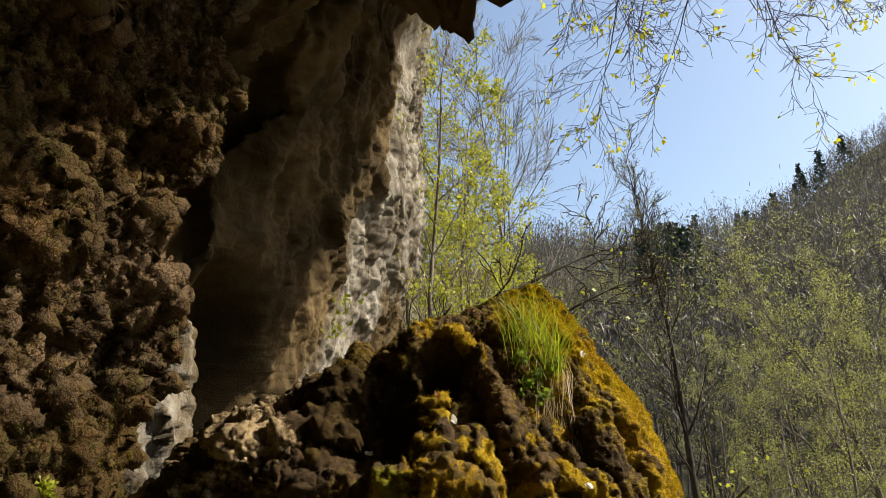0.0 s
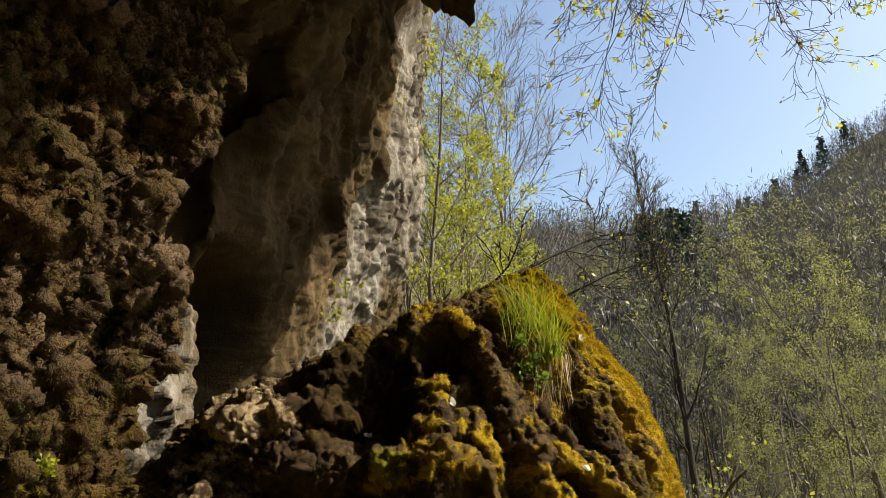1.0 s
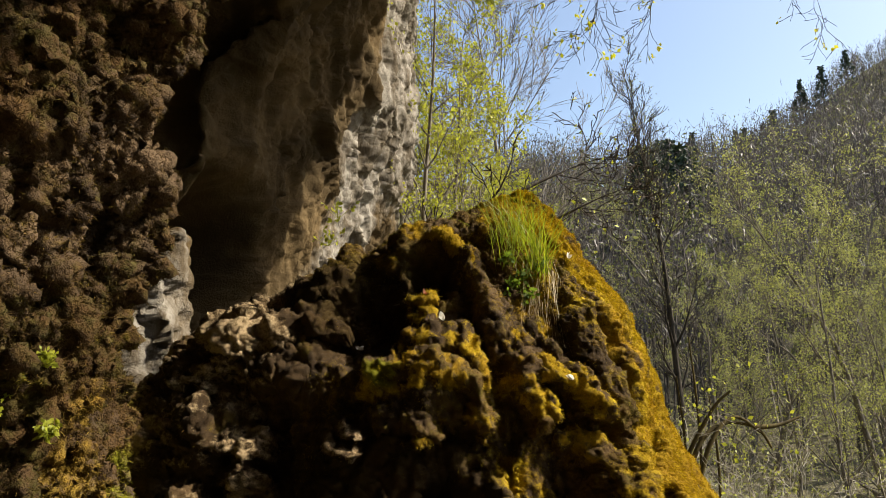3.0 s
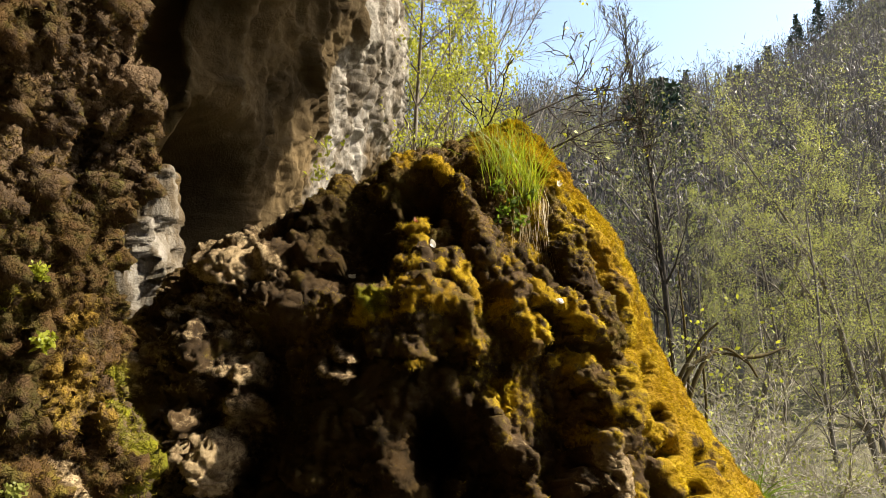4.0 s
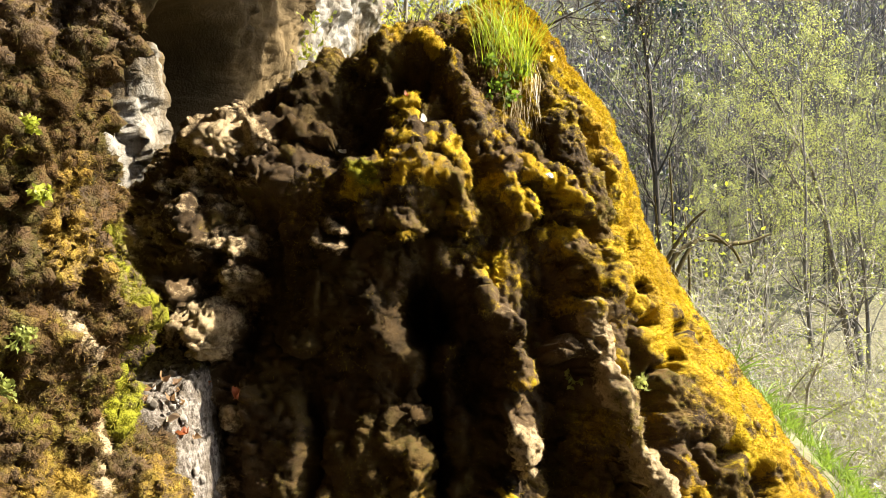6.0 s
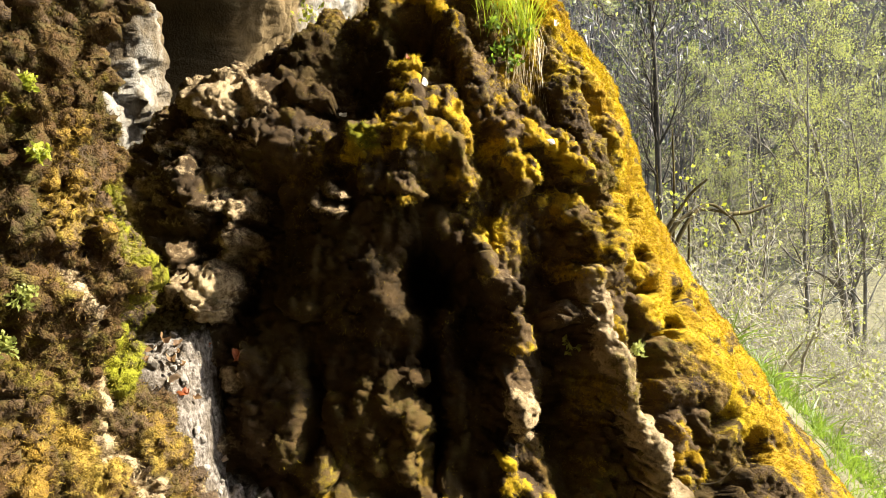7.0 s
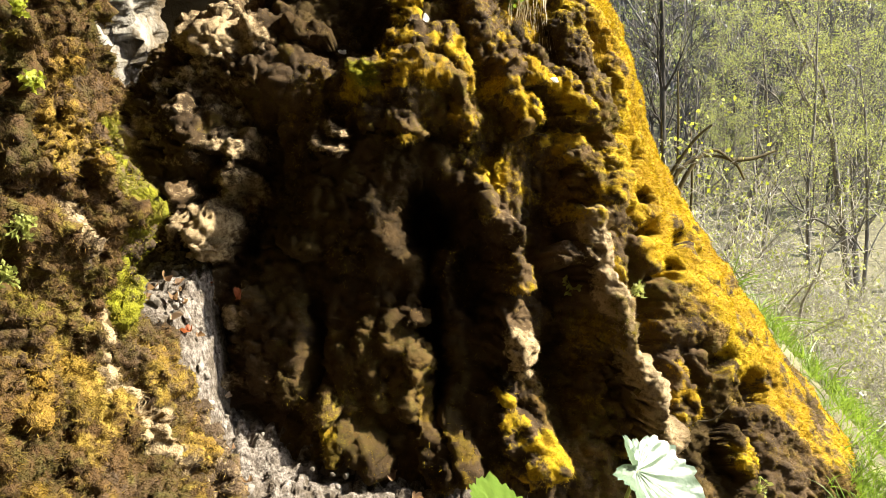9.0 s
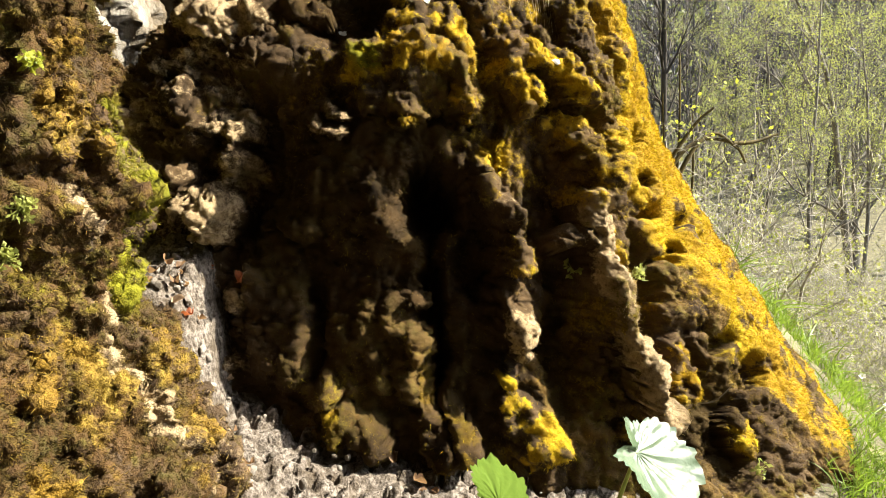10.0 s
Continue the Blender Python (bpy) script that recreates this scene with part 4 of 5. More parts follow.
def build_trees():
    bare = tree("bare_tree", "tall bare grey tree with fine upright twigs", 11, 12.5, 0.10, ((12, 40, 0.75, 0.46, 0.025, 0.02), (6, 12, 0.55, 0.42, 0.08, 0.04), (4, 8, 0.5, 0.55, 0.1, 0.04), (3, 0, 0, 0, 0.12, 0.02)), bark_grey, leaf_spring, 500, 0.06, twig=1.5)
    place(bare, 1.9, 18.6, 0.4, 1.0, 1.0)
    tagged(stand(bare, 0.2, 21.5, 2.0, 0.9), "bare grey tree behind the leafing saplings")
    for x, y, turn, size in ((5.0, 26.0, 1.0, 0.62),):
        tagged(stand(bare, x, y, turn, size), "bare grey tree among others on the valley slope")
    sapling = tree("leafing_tree", "slender young tree with fresh yellow-green leaves", 12, 7.5, 0.05, SLIM, bark_grey, leaf_spring, 4000, 0.058, (0.16, 0.0))
    place(sapling, -0.62, 10.7, 0.0, 0.95, 2.2)
    for x, y, turn, size in ((-0.1, 13.2, 1.0, 1.25), (0.75, 14.6, 2.2, 1.15), (-0.7, 15.0, 3.1, 1.5), (0.3, 12.0, 4.0, 0.75), (1.5, 13.5, 5.2, 0.6), (2.4, 15.5, 0.7, 0.55), (0.1, 16.0, 1.7, 1.4), (0.9, 17.5, 0.2, 1.2), (-1.2, 13.5, 2.9, 1.3)):
        stand(sapling, x, y, turn, size)
    leaner = tree("leaning_tree", "dark branch leaning out with a few spring leaves", 13, 1.9, 0.035, ((9, 13, 0.8, 0.42, 0.07, -0.01), (6, 6, 0.75, 0.5, 0.15, 0.0), (4, 3, 0.7, 0.5, 0.2, 0.0), (3, 0, 0, 0, 0.2, 0)), bark_dark, leaf_spring, 90, 0.035, (1.5, 0.25))
    place(leaner, -0.6, 5.1, 0.0, 1.0, 2.45)
    tagged(stand(leaner, -0.35, 5.15, -0.25, 0.85, 2.25), "second dark branch leaning low over the slope")
    dark = tree("dark_tree", "tall dark-barked tree with a thin crown", 14, 14.5, 0.125, ((14, 26, 0.5, 0.17, 0.02, 0.01), (6, 10, 0.5, 0.55, 0.10, 0.09), (4, 6, 0.55, 0.5, 0.12, 0.04), (3, 0, 0, 0, 0.15, 0.02)), bark_dark, leaf_olive, 1400, 0.055, (0.0, 0), twig=2.0)
    place(dark, 6.15, 20.0, 0.3, 0.9, -1.2)
    leafy = tree("spring_tree", "broad tree in pale spring leaf with several dark stems", 15, 11.0, 0.12, BROAD, bark_wood, leaf_olive, 9500, 0.042, (0.05, 0), 2)
    place(leafy, 11.4, 19.5, 0.0)
    for x, y, turn, size in ((9.2, 24.0, 1.3, 1.1), (14.2, 22.0, 2.6, 1.2), (15.8, 27.5, 3.7, 1.25), (12.3, 31.0, 5.5, 1.2), (18.5, 31, 2.0, 1.2)):
        stand(leafy, x, y, turn, size)
    slim = tree("slender_tree", "slender leafing tree on the valley slope", 16, 8.5, 0.06, SLIM, bark_wood, leaf_olive, 5200, 0.042)
    place(slim, 7.6, 15.0, 0.0)
    for x, y, turn, size in ((10.0, 17.0, 1.0, 0.95), (8.9, 19.8, 2.0, 1.1), (12.6, 16.8, 4.0, 1.0), (10.6, 27.0, 2.4, 1.1), (13.5, 26.0, 0.3, 1.0)):
        stand(slim, x, y, turn, size)
    shrub = tree("shrub", "thicket of pale bare twigs with small new leaves", 17, 2.2, 0.022, SHRUB, bark_pale, leaf_olive, 1100, 0.032, (0, 0), 4, 0.8)
    place(shrub, 3.2, 8.8, 0.0, 1.0, -0.3)
    rng = np.random.default_rng(18)
    for k in range(25):
        y = rng.uniform(9.2, 17)
        x = y * rng.uniform(0.22, 0.66)
        stand(shrub, x, y, rng.uniform(0, 6.3), rng.uniform(0.7, 1.3))
    for k in range(8):
        y = rng.uniform(6.5, 9)
        stand(shrub, y * rng.uniform(0.42, 0.66), y, rng.uniform(0, 6.3), rng.uniform(0.7, 1.0))
    for x, y, size in ((1.6, 9.5, 1.0), (2.3, 10.5, 1.2), (1.0, 10.8, 1.1), (0.2, 9.0, 0.8), (2.9, 12.5, 1.3), (1.7, 12.0, 1.2), (-0.4, 8.6, 0.6)):
        stand(shrub, x, y, size * 5, size)


def build_woods():
    """The far wooded slope: many small bare and greening trees, and dark firs along the ridge."""
    rng = np.random.default_rng(31)
    wood, green, olive = [], [], []
    for k in range(1600):
        y = 30 + 108 * rng.uniform(0, 1) ** 0.95
        x = y * rng.uniform(0.06, 0.84)
        z = float(ground_height(np.array([x]), np.array([y]))[0])
        h = rng.uniform(6, 11) * (1 - 0.5 * float(step(y, 95, 125)))
        foot, top = np.array((x, y, z - 0.5)), np.array((x + rng.normal(0, 0.6), y, z + h))
        wood.append((foot, top, 0.075, 0.015))
        for b in range(9):
            s = rng.uniform(0.3, 0.95)
            a = foot + (top - foot) * s
            wood.append((a, a + np.array((rng.normal(0, 1), rng.normal(0, 1), rng.uniform(0.6, 1.8))) * h * 0.16 * (1.2 - s), 0.03, 0.01))
        leafy = rng.uniform() < 0.32
        count = 56 if leafy else 64
        spots = foot + (top - foot) * rng.uniform(0.35, 1.02, (count, 1)) + rng.normal(0, 1, (count, 3)) * np.array((0.13, 0.13, 0.06)) * h
        (green if leafy else olive).append(spots)
    thing = new("far_woods")
    tagged(thing, "hazy wooded hillside of bare and greening trees", "woods", kind="stuff")
    mesh_ob("trunks", raw_mesh("trunks", *tubes(wood, 3)), bark_far, thing)
    mesh_ob("foliage", raw_mesh("foliage", *leaves(np.concatenate(green), 0.28, rng), smooth=False), leaf_far, thing)
    mesh_ob("foliage", raw_mesh("foliage", *leaves(np.concatenate(olive), 0.95, rng, -1.6, 0.035), smooth=False), leaf_far_grey, thing)


def fir(seed):
    rng = np.random.default_rng(seed)
    root = new("fir_tree")
    mesh_ob("trunk", raw_mesh("trunk", *tubes([(np.array((0, 0, -0.5)), np.array((0, 0, 9.0)), 0.16, 0.02)], 6)), bark_dark, root)
    blades = []
    for k in range(420):
        s = rng.uniform(0.08, 1)
        t = rng.uniform(0, 6.28)
        r = 3.0 * (1 - s) ** 0.9 * rng.uniform(0.15, 1.05)
        blades.append((r * math.cos(t), r * math.sin(t), 9.2 * s - 0.2 * r))
    mesh_ob("crown", raw_mesh("crown", *leaves(np.array(blades), 0.65, rng, 0.6), smooth=False), leaf_fir, root)
    return tagged(root, "dark conical fir on the ridge", "tree", "firs along the ridge")


def build_firs():
    one = fir(41)
    place(one, 46, 128)
    rng = np.random.default_rng(42)
    for k in range(30):
        y = rng.uniform(118, 134)
        b = rng.choice((0.27, 0.31, 0.33, 0.35, 0.42, 0.45, 0.475, 0.52, 0.54, 0.60, 0.66, 0.68)) + rng.normal(0, 0.01)
        stand(one, b * y, y, k * 1.3, rng.uniform(0.5, 0.95))
    for k in range(30):
        y = rng.uniform(55, 88)
        stand(one, rng.normal(0.325, 0.03) * y, y, k * 1.1, rng.uniform(0.8, 1.2))


leaf_far = leaf_material("far_leaf", (0.062, 0.070, 0.022), (0.125, 0.135, 0.045))
leaf_far_grey = leaf_material("far_twigs", (0.036, 0.032, 0.033), (0.075, 0.067, 0.064), 0.2)
def stream_wall():
    """A low pale stone wall across the stream, between square timber posts."""
    root = new("stream_wall")
    root.location = (9.2, 15.0, -2.75)
    tagged(root, "low pale stone wall with brown timber posts by the stream", "wall")
    rng = random.Random(5)
    for k in range(5):
        bm = bmesh.new()
        bmesh.ops.create_cube(bm, size=1, matrix=Matrix.Translation((1.1 * (k - 2), 0, 0.32)) @ Matrix.Diagonal((0.24, 0.24, 0.95 + 0.08 * rng.random(), 1)))
        bmesh.ops.bevel(bm, geom=bm.edges[:], offset=0.02, segments=1, affect="EDGES")
        part("post", bm, bark_wood, root)
        if k < 4:
            for row in range(2):
                for col in range(2):
                    bm = bmesh.new()
                    bmesh.ops.create_cube(bm, size=1, matrix=Matrix.Translation((1.1 * (k - 2) + 0.33 + 0.44 * col, 0.05, 0.14 + 0.30 * row)) @ Matrix.Diagonal((0.425, 0.22 + 0.05 * rng.random(), 0.285, 1)))
                    bmesh.ops.bevel(bm, geom=bm.edges[:], offset=0.03, segments=2, affect="EDGES")
                    part("stone_block", bm, limestone_pale, root)


limestone_pale = bark_material("pale_stone", (0.30, 0.27, 0.22), (0.55, 0.51, 0.44))
build_trees()
stream_wall()
build_woods()
build_firs()


# ---- plants and litter on the mound ----
def on_surface(surface, x, z):
    """The outermost point of the mound's front at (x, z), and its normal."""
    p, n = surface[0], surface[1]
    ok = np.where((np.abs(p[:, 0] - x) < 0.02) & (np.abs(p[:, 2] - z) < 0.02) & (p[:, 1] < 4.4))[0]
    k = ok[np.argmin(p[ok, 1])]
    return p[k], n[k]


def on_wall(surface, y, z):
    p, n = surface[0], surface[1]
    ok = np.where((np.abs(p[:, 1] - y) < 0.02) & (np.abs(p[:, 2] - z) < 0.02) & (p[:, 0] > -1.2))[0]
    k = ok[np.argmax(p[ok, 0])]
    return p[k], n[k]


def blades(rng, roots, ways, lengths, width, bend):
    """Bent grass blades in four joints, tapering to the tip."""
    n, rows = len(roots), 5
    side = np.cross(ways, rng.normal(0, 1, (n, 3)))
    side /= np.maximum(np.linalg.norm(side, axis=1, keepdims=True), 1e-6)
    verts = np.zeros((n, rows, 2, 3))
    for k in range(rows):
        s = k / (rows - 1)
        c = roots + ways * (lengths * s)[:, None] + bend * (lengths * s * s)[:, None]
        w = width * (1 - s) ** 0.7 + 0.0004
        verts[:, k, 0], verts[:, k, 1] = c - side * w / 2, c + side * w / 2
    base = np.arange(n)[:, None] * rows * 2
    faces = np.concatenate([np.stack([base[:, 0] + 2 * k, base[:, 0] + 2 * k + 1, base[:, 0] + 2 * k + 3, base[:, 0] + 2 * k + 2], 1) for k in range(rows - 1)])
    return verts.reshape(-1, 3), faces


def grass_tuft(label, spots, count, length, width, material, seed, up=1.0, bend=-0.55, name="grass_tuft", spread=0.35):
    rng = np.random.default_rng(seed)
    pick = rng.integers(0, len(spots), count)
    roots = np.array(spots)[pick] + rng.normal(0, 0.018, (count, 3))
    ways = np.stack([rng.normal(0, spread, count), rng.normal(-0.15, spread, count), np.full(count, up)], -1)
    ways /= np.linalg.norm(ways, axis=1, keepdims=True)
    droop = np.stack([ways[:, 0] * 0.8, ways[:, 1] * 0.8, np.full(count, bend)], -1) * rng.uniform(0.3, 1.2, (count, 1))
    ob = mesh_ob(name, raw_mesh(name, *blades(rng, roots, ways, length * rng.uniform(0.45, 1.15, count), width, droop), smooth=False), material)
    return tagged(ob, label, "grass", kind="stuff")


def leaf_blade(seed, size, teeth=26, cup=0.18, notch=0.35, wave=0.05, rings=12, around=104, jag=0.09):
    """A round heart-shaped leaf with toothed edge and raised veins, lying in xy, its stalk end at the origin, pointing along +y."""
    rng = np.random.default_rng(seed)
    verts, faces = [(0, 0, 0)], []
    veins = [math.pi / 2 + a for a in (-2.1, -1.45, -0.95, -0.45, 0, 0.45, 0.95, 1.45, 2.1)]
    for i in range(1, rings + 1):
        s = i / rings
        for j in range(around):
            t = 2 * math.pi * j / around
            back = math.cos(t - math.pi / 2)
            rad = 0.56 + 0.44 * back
            rad += 0.20 * math.exp(-((back + 0.75) / 0.25) ** 2) - notch * math.exp(-((t - 1.5 * math.pi) / 0.22) ** 2)
            tooth = 1 + s ** 4 * (jag * (abs(math.sin(t * teeth / 2)) - 0.5) + 0.05 * math.sin(t * 7 + seed) + 0.04 * math.sin(t * 17 + 2 * seed))
            r = size * s * max(rad, 0.08) * tooth
            vein = max(math.exp(-((t - v) / 0.045) ** 2) for v in veins)
            z = cup * size * s * s + 0.022 * size * vein * (1 - 0.6 * s) - 0.02 * size * abs(math.sin(t * 4.5)) * s
            z += wave * size * s * s * math.sin(3 * t + seed) + 0.012 * size * rng.normal() * s
            verts.append((r * math.cos(t), r * math.sin(t), z))
    bm = bmesh.new()
    vs = [bm.verts.new(v) for v in verts]
    for j in range(around):
        bm.faces.new((vs[0], vs[1 + j], vs[1 + (j + 1) % around]))
        for i in range(rings - 1):
            a, b = 1 + i * around, 1 + (i + 1) * around
            bm.faces.new((vs[a + j], vs[b + j], vs[b + (j + 1) % around], vs[a + (j + 1) % around]))
    for f in bm.faces:
        f.smooth = True
    return bm


def curve_tube(points, radii, sides=8):
    pts = [np.array(q, float) for q in points]
    fine, rad = [], []
    for k in range(len(pts) - 1):
        a, b, c, d = pts[max(k - 1, 0)], pts[k], pts[k + 1], pts[min(k + 2, len(pts) - 1)]
        for s in np.linspace(0, 1, 6, endpoint=k == len(pts) - 2):
            fine.append(0.5 * ((2 * b) + (c - a) * s + (2 * a - 5 * b + 4 * c - d) * s * s + (3 * b - a - 3 * c + d) * s ** 3))
            rad.append(radii[k] + (radii[k + 1] - radii[k]) * s)
    return [(fine[i], fine[i + 1], rad[i], rad[i + 1]) for i in range(len(fine) - 1)]


def big_leaf_plant():
    """Butterbur at the foot of the mound."""
    foot = np.array((0.40, 2.52, 0.28))
    root = new("butterbur")
    root.location = foot
    tagged(root, "large-leaved butterbur with toothed pale green leaves on stony ground", "plant")
    for seed, tip, aim, normal, size, label in (
            (1, (0.415, 2.42, 0.80), (0.72, 0.0, -0.52), (0.40, -0.48, 0.76), 0.175, "pale sunlit leaf"),
            (2, (0.12, 2.50, 0.63), (0.02, -0.10, 0.9), (-0.65, -0.70, 0.1), 0.12, "upright green leaf"),
            (3, (0.53, 2.40, 0.60), (0.35, -0.3, -0.55), (0.2, -0.6, 0.75), 0.10, ""),
            (4, (0.22, 2.44, 0.50), (-0.2, -0.5, 0.3), (0.1, -0.5, 0.8), 0.085, ""),
            (5, (0.34, 2.36, 0.50), (0.1, -0.7, 0.1), (0.1, -0.4, 0.9), 0.09, ""),
            (6, (0.60, 2.50, 0.47), (0.7, -0.2, -0.1), (0.2, -0.4, 0.9), 0.085, ""),
            (7, (0.02, 2.42, 0.42), (-0.6, -0.4, 0.2), (0.0, -0.4, 0.9), 0.08, "")):
        y = Vector(aim).normalized()
        zed = (Vector(normal) - y * Vector(normal).dot(y)).normalized()
        m = Matrix((y.cross(zed), y, zed)).transposed().to_4x4()
        leaf = part("leaf", leaf_blade(seed, size, 34, 0.10, 0.35, 0.06, jag=0.12), butterbur_pale if seed == 1 else butterbur_green, root, label)
        leaf.matrix_basis = Matrix.Translation(Vector(tip) - Vector(foot)) @ m
        t = np.array(tip) - foot
        mid = t * 0.5 + np.array((0.02 * seed - 0.06, -0.02, 0.03))
        mesh_ob("stalk", raw_mesh("stalk", *tubes(curve_tube(((0.01 * seed - 0.03, 0, 0), mid, t), (0.007, 0.006, 0.004)), 7)), stalk_mat, root)


def leaf_material_veined(name, a, b, rough):
    g = Nodes(name)
    c = g.mix(g.span(g.noise(30, 4, 0.6), 0.3, 0.7), a, b)
    g.bump(g.noise(90, 3, 0.6), 0.35, 0.004)
    return g.done(c, rough, 0.5, 0.35, tuple(min(1, v * 1.5) for v in b))


butterbur_pale = leaf_material_veined("butterbur_pale", (0.05, 0.085, 0.045), (0.115, 0.16, 0.095), 0.36)
butterbur_green = leaf_material_veined("butterbur_green", (0.055, 0.11, 0.014), (0.12, 0.19, 0.03), 0.4)
stalk_mat = leaf_material_veined("stalk", (0.22, 0.27, 0.05), (0.36, 0.36, 0.12), 0.5)
dead_leaf = leaf_material_veined("dead_leaf", (0.45, 0.40, 0.34), (0.70, 0.66, 0.60), 0.6)
brown_leaf = leaf_material_veined("brown_leaf", (0.09, 0.045, 0.02), (0.22, 0.13, 0.06), 0.7)
dry_leaf = leaf_material_veined("dry_leaf", (0.20, 0.13, 0.075), (0.36, 0.26, 0.17), 0.7)
rust_leaf = leaf_material_veined("rust_leaf", (0.17, 0.04, 0.014), (0.30, 0.09, 0.03), 0.6)


def pebble_material():
    g = Nodes("pebble")
    c = g.mix(g.random(), (0.07, 0.058, 0.045), (0.27, 0.24, 0.21))
    c = g.mix(g.span(g.noise(55, 4, 0.7), 0.4, 0.7, 0, 0.6), c, (0.12, 0.09, 0.06))
    g.bump(g.noise(120, 3), 0.5, 0.004)
    return g.done(c, 0.85, 0.3)


stone_mat = pebble_material()


def stone_mesh(seed):
    rng = np.random.default_rng(seed)
    bm = bmesh.new()
    bmesh.ops.create_icosphere(bm, subdivisions=2, radius=1)
    cuts = [(Vector(rng.normal(0, 1, 3)).normalized(), rng.uniform(0.55, 0.9)) for _ in range(7)]
    for v in bm.verts:
        for way, far in cuts:
            over = v.co.dot(way) - far
            if over > 0:
                v.co -= way * over * 0.9
        v.co = Vector((v.co.x, v.co.y * 0.8, v.co.z * 0.6)) * (1 + 0.08 * noise.noise(v.co * 2.5))
    me = bpy.data.meshes.new("stone")
    bm.to_mesh(me)
    bm.free()
    me.materials.append(stone_mat)
    return me


def scatter_stones():
    kinds = [stone_mesh(s) for s in range(5)]
    rng = np.random.default_rng(61)
    for k in range(175):
        x, y = rng.uniform(-0.75, 0.35), rng.uniform(2.3, 3.15)
        if k >= 90:
            x, y = rng.uniform(-0.95, -0.68), rng.uniform(2.75, 3.2)
        z = float(ground_height(np.array([x]), np.array([y]))[0])
        size = 0.006 + 0.016 * rng.uniform() ** 3
        ob = new("stone", kinds[k % 5])
        ob.matrix_basis = Matrix.Translation((x, y, z + 0.022 + size * 0.2)) @ Euler(rng.uniform(-3, 3, 3)).to_matrix().to_4x4() @ Matrix.Scale(size, 4)
        tagged(ob, "small angular grey stone lying on the gravel", "stone", "stones on the gravel")


def scatter_leaves():
    rng = np.random.default_rng(62)
    kinds = [part("fallen_leaf", leaf_blade(150 + k, 0.030, 10, 0.4, 0.1, 0.3, 4, 20), m, None) for k, m in enumerate((brown_leaf, dry_leaf, brown_leaf, rust_leaf))]
    for k in range(46):
        x, y = (rng.uniform(-0.7, 0.3), rng.uniform(2.35, 3.1)) if k < 30 else (rng.uniform(-0.92, -0.70), rng.uniform(2.8, 3.15))
        z = float(ground_height(np.array([x]), np.array([y]))[0]) + 0.035
        ob = kinds[k] if k < 4 else new("fallen_leaf", kinds[k % 4 if k % 3 else 0].data)
        ob.matrix_basis = Matrix.Translation((x, y, z)) @ Euler((rng.normal(0, 0.6), rng.normal(0, 0.6), rng.uniform(0, 6.3))).to_matrix().to_4x4() @ Matrix.Diagonal((0.6, 1, 1, 1)) @ Matrix.Scale(rng.uniform(0.6, 1.2), 4)
        tagged(ob, "curled brown dead leaf lying on the gravel", "dead leaf", "dead leaves on the gravel")


def litter(name, label, material, x, z, size, seed, turn=0.0):
    p, n = on_surface(mound_surface, x, z)
    ob = part(name, leaf_blade(seed, size, 12, 0.5, 0.1, 0.25, 6, 40), material, None)
    q = Vector((n[0], n[1] - 0.3, n[2] + 0.5)).to_track_quat("Z", "Y").to_matrix().to_4x4()
    ob.matrix_basis = Matrix.Translation(p + n * 0.012) @ q @ Matrix.Rotation(turn, 4, "Z") @ Matrix.Diagonal((0.55, 1, 1, 1))
    return tagged(ob, label, "dead leaf")


def twig(label, points, radii, material=None):
    ob = mesh_ob("twig", raw_mesh("twig", *tubes(curve_tube(points, radii), 5)), material or bark_grey)
    return tagged(ob, label, "twig")


def rosette(label, place_at, out, count, size, seed, material):
    """A small leafy herb: thin stalks with one leaf each."""
    rng = np.random.default_rng(seed)
    root = new("herb")
    root.location = place_at
    out = np.array(out) / np.linalg.norm(out)
    wood, spots = [], []
    for k in range(count):
        way = out * 0.7 + rng.normal(0, 0.55, 3) + np.array((0, 0, 0.35))
        tip = way / np.linalg.norm(way) * size * rng.uniform(0.5, 1.2)
        wood.append((np.zeros(3), tip, 0.0016, 0.001))
        spots += [tip, tip * 0.7, tip * 0.9]
    crown = joined("foliage", tubes(wood, 3), leaves(np.array(spots), size * (0.42 if size < 0.1 else 0.24), rng, 0.1))
    mesh_ob("foliage", crown, material, root)
    return tagged(root, label, "herb")


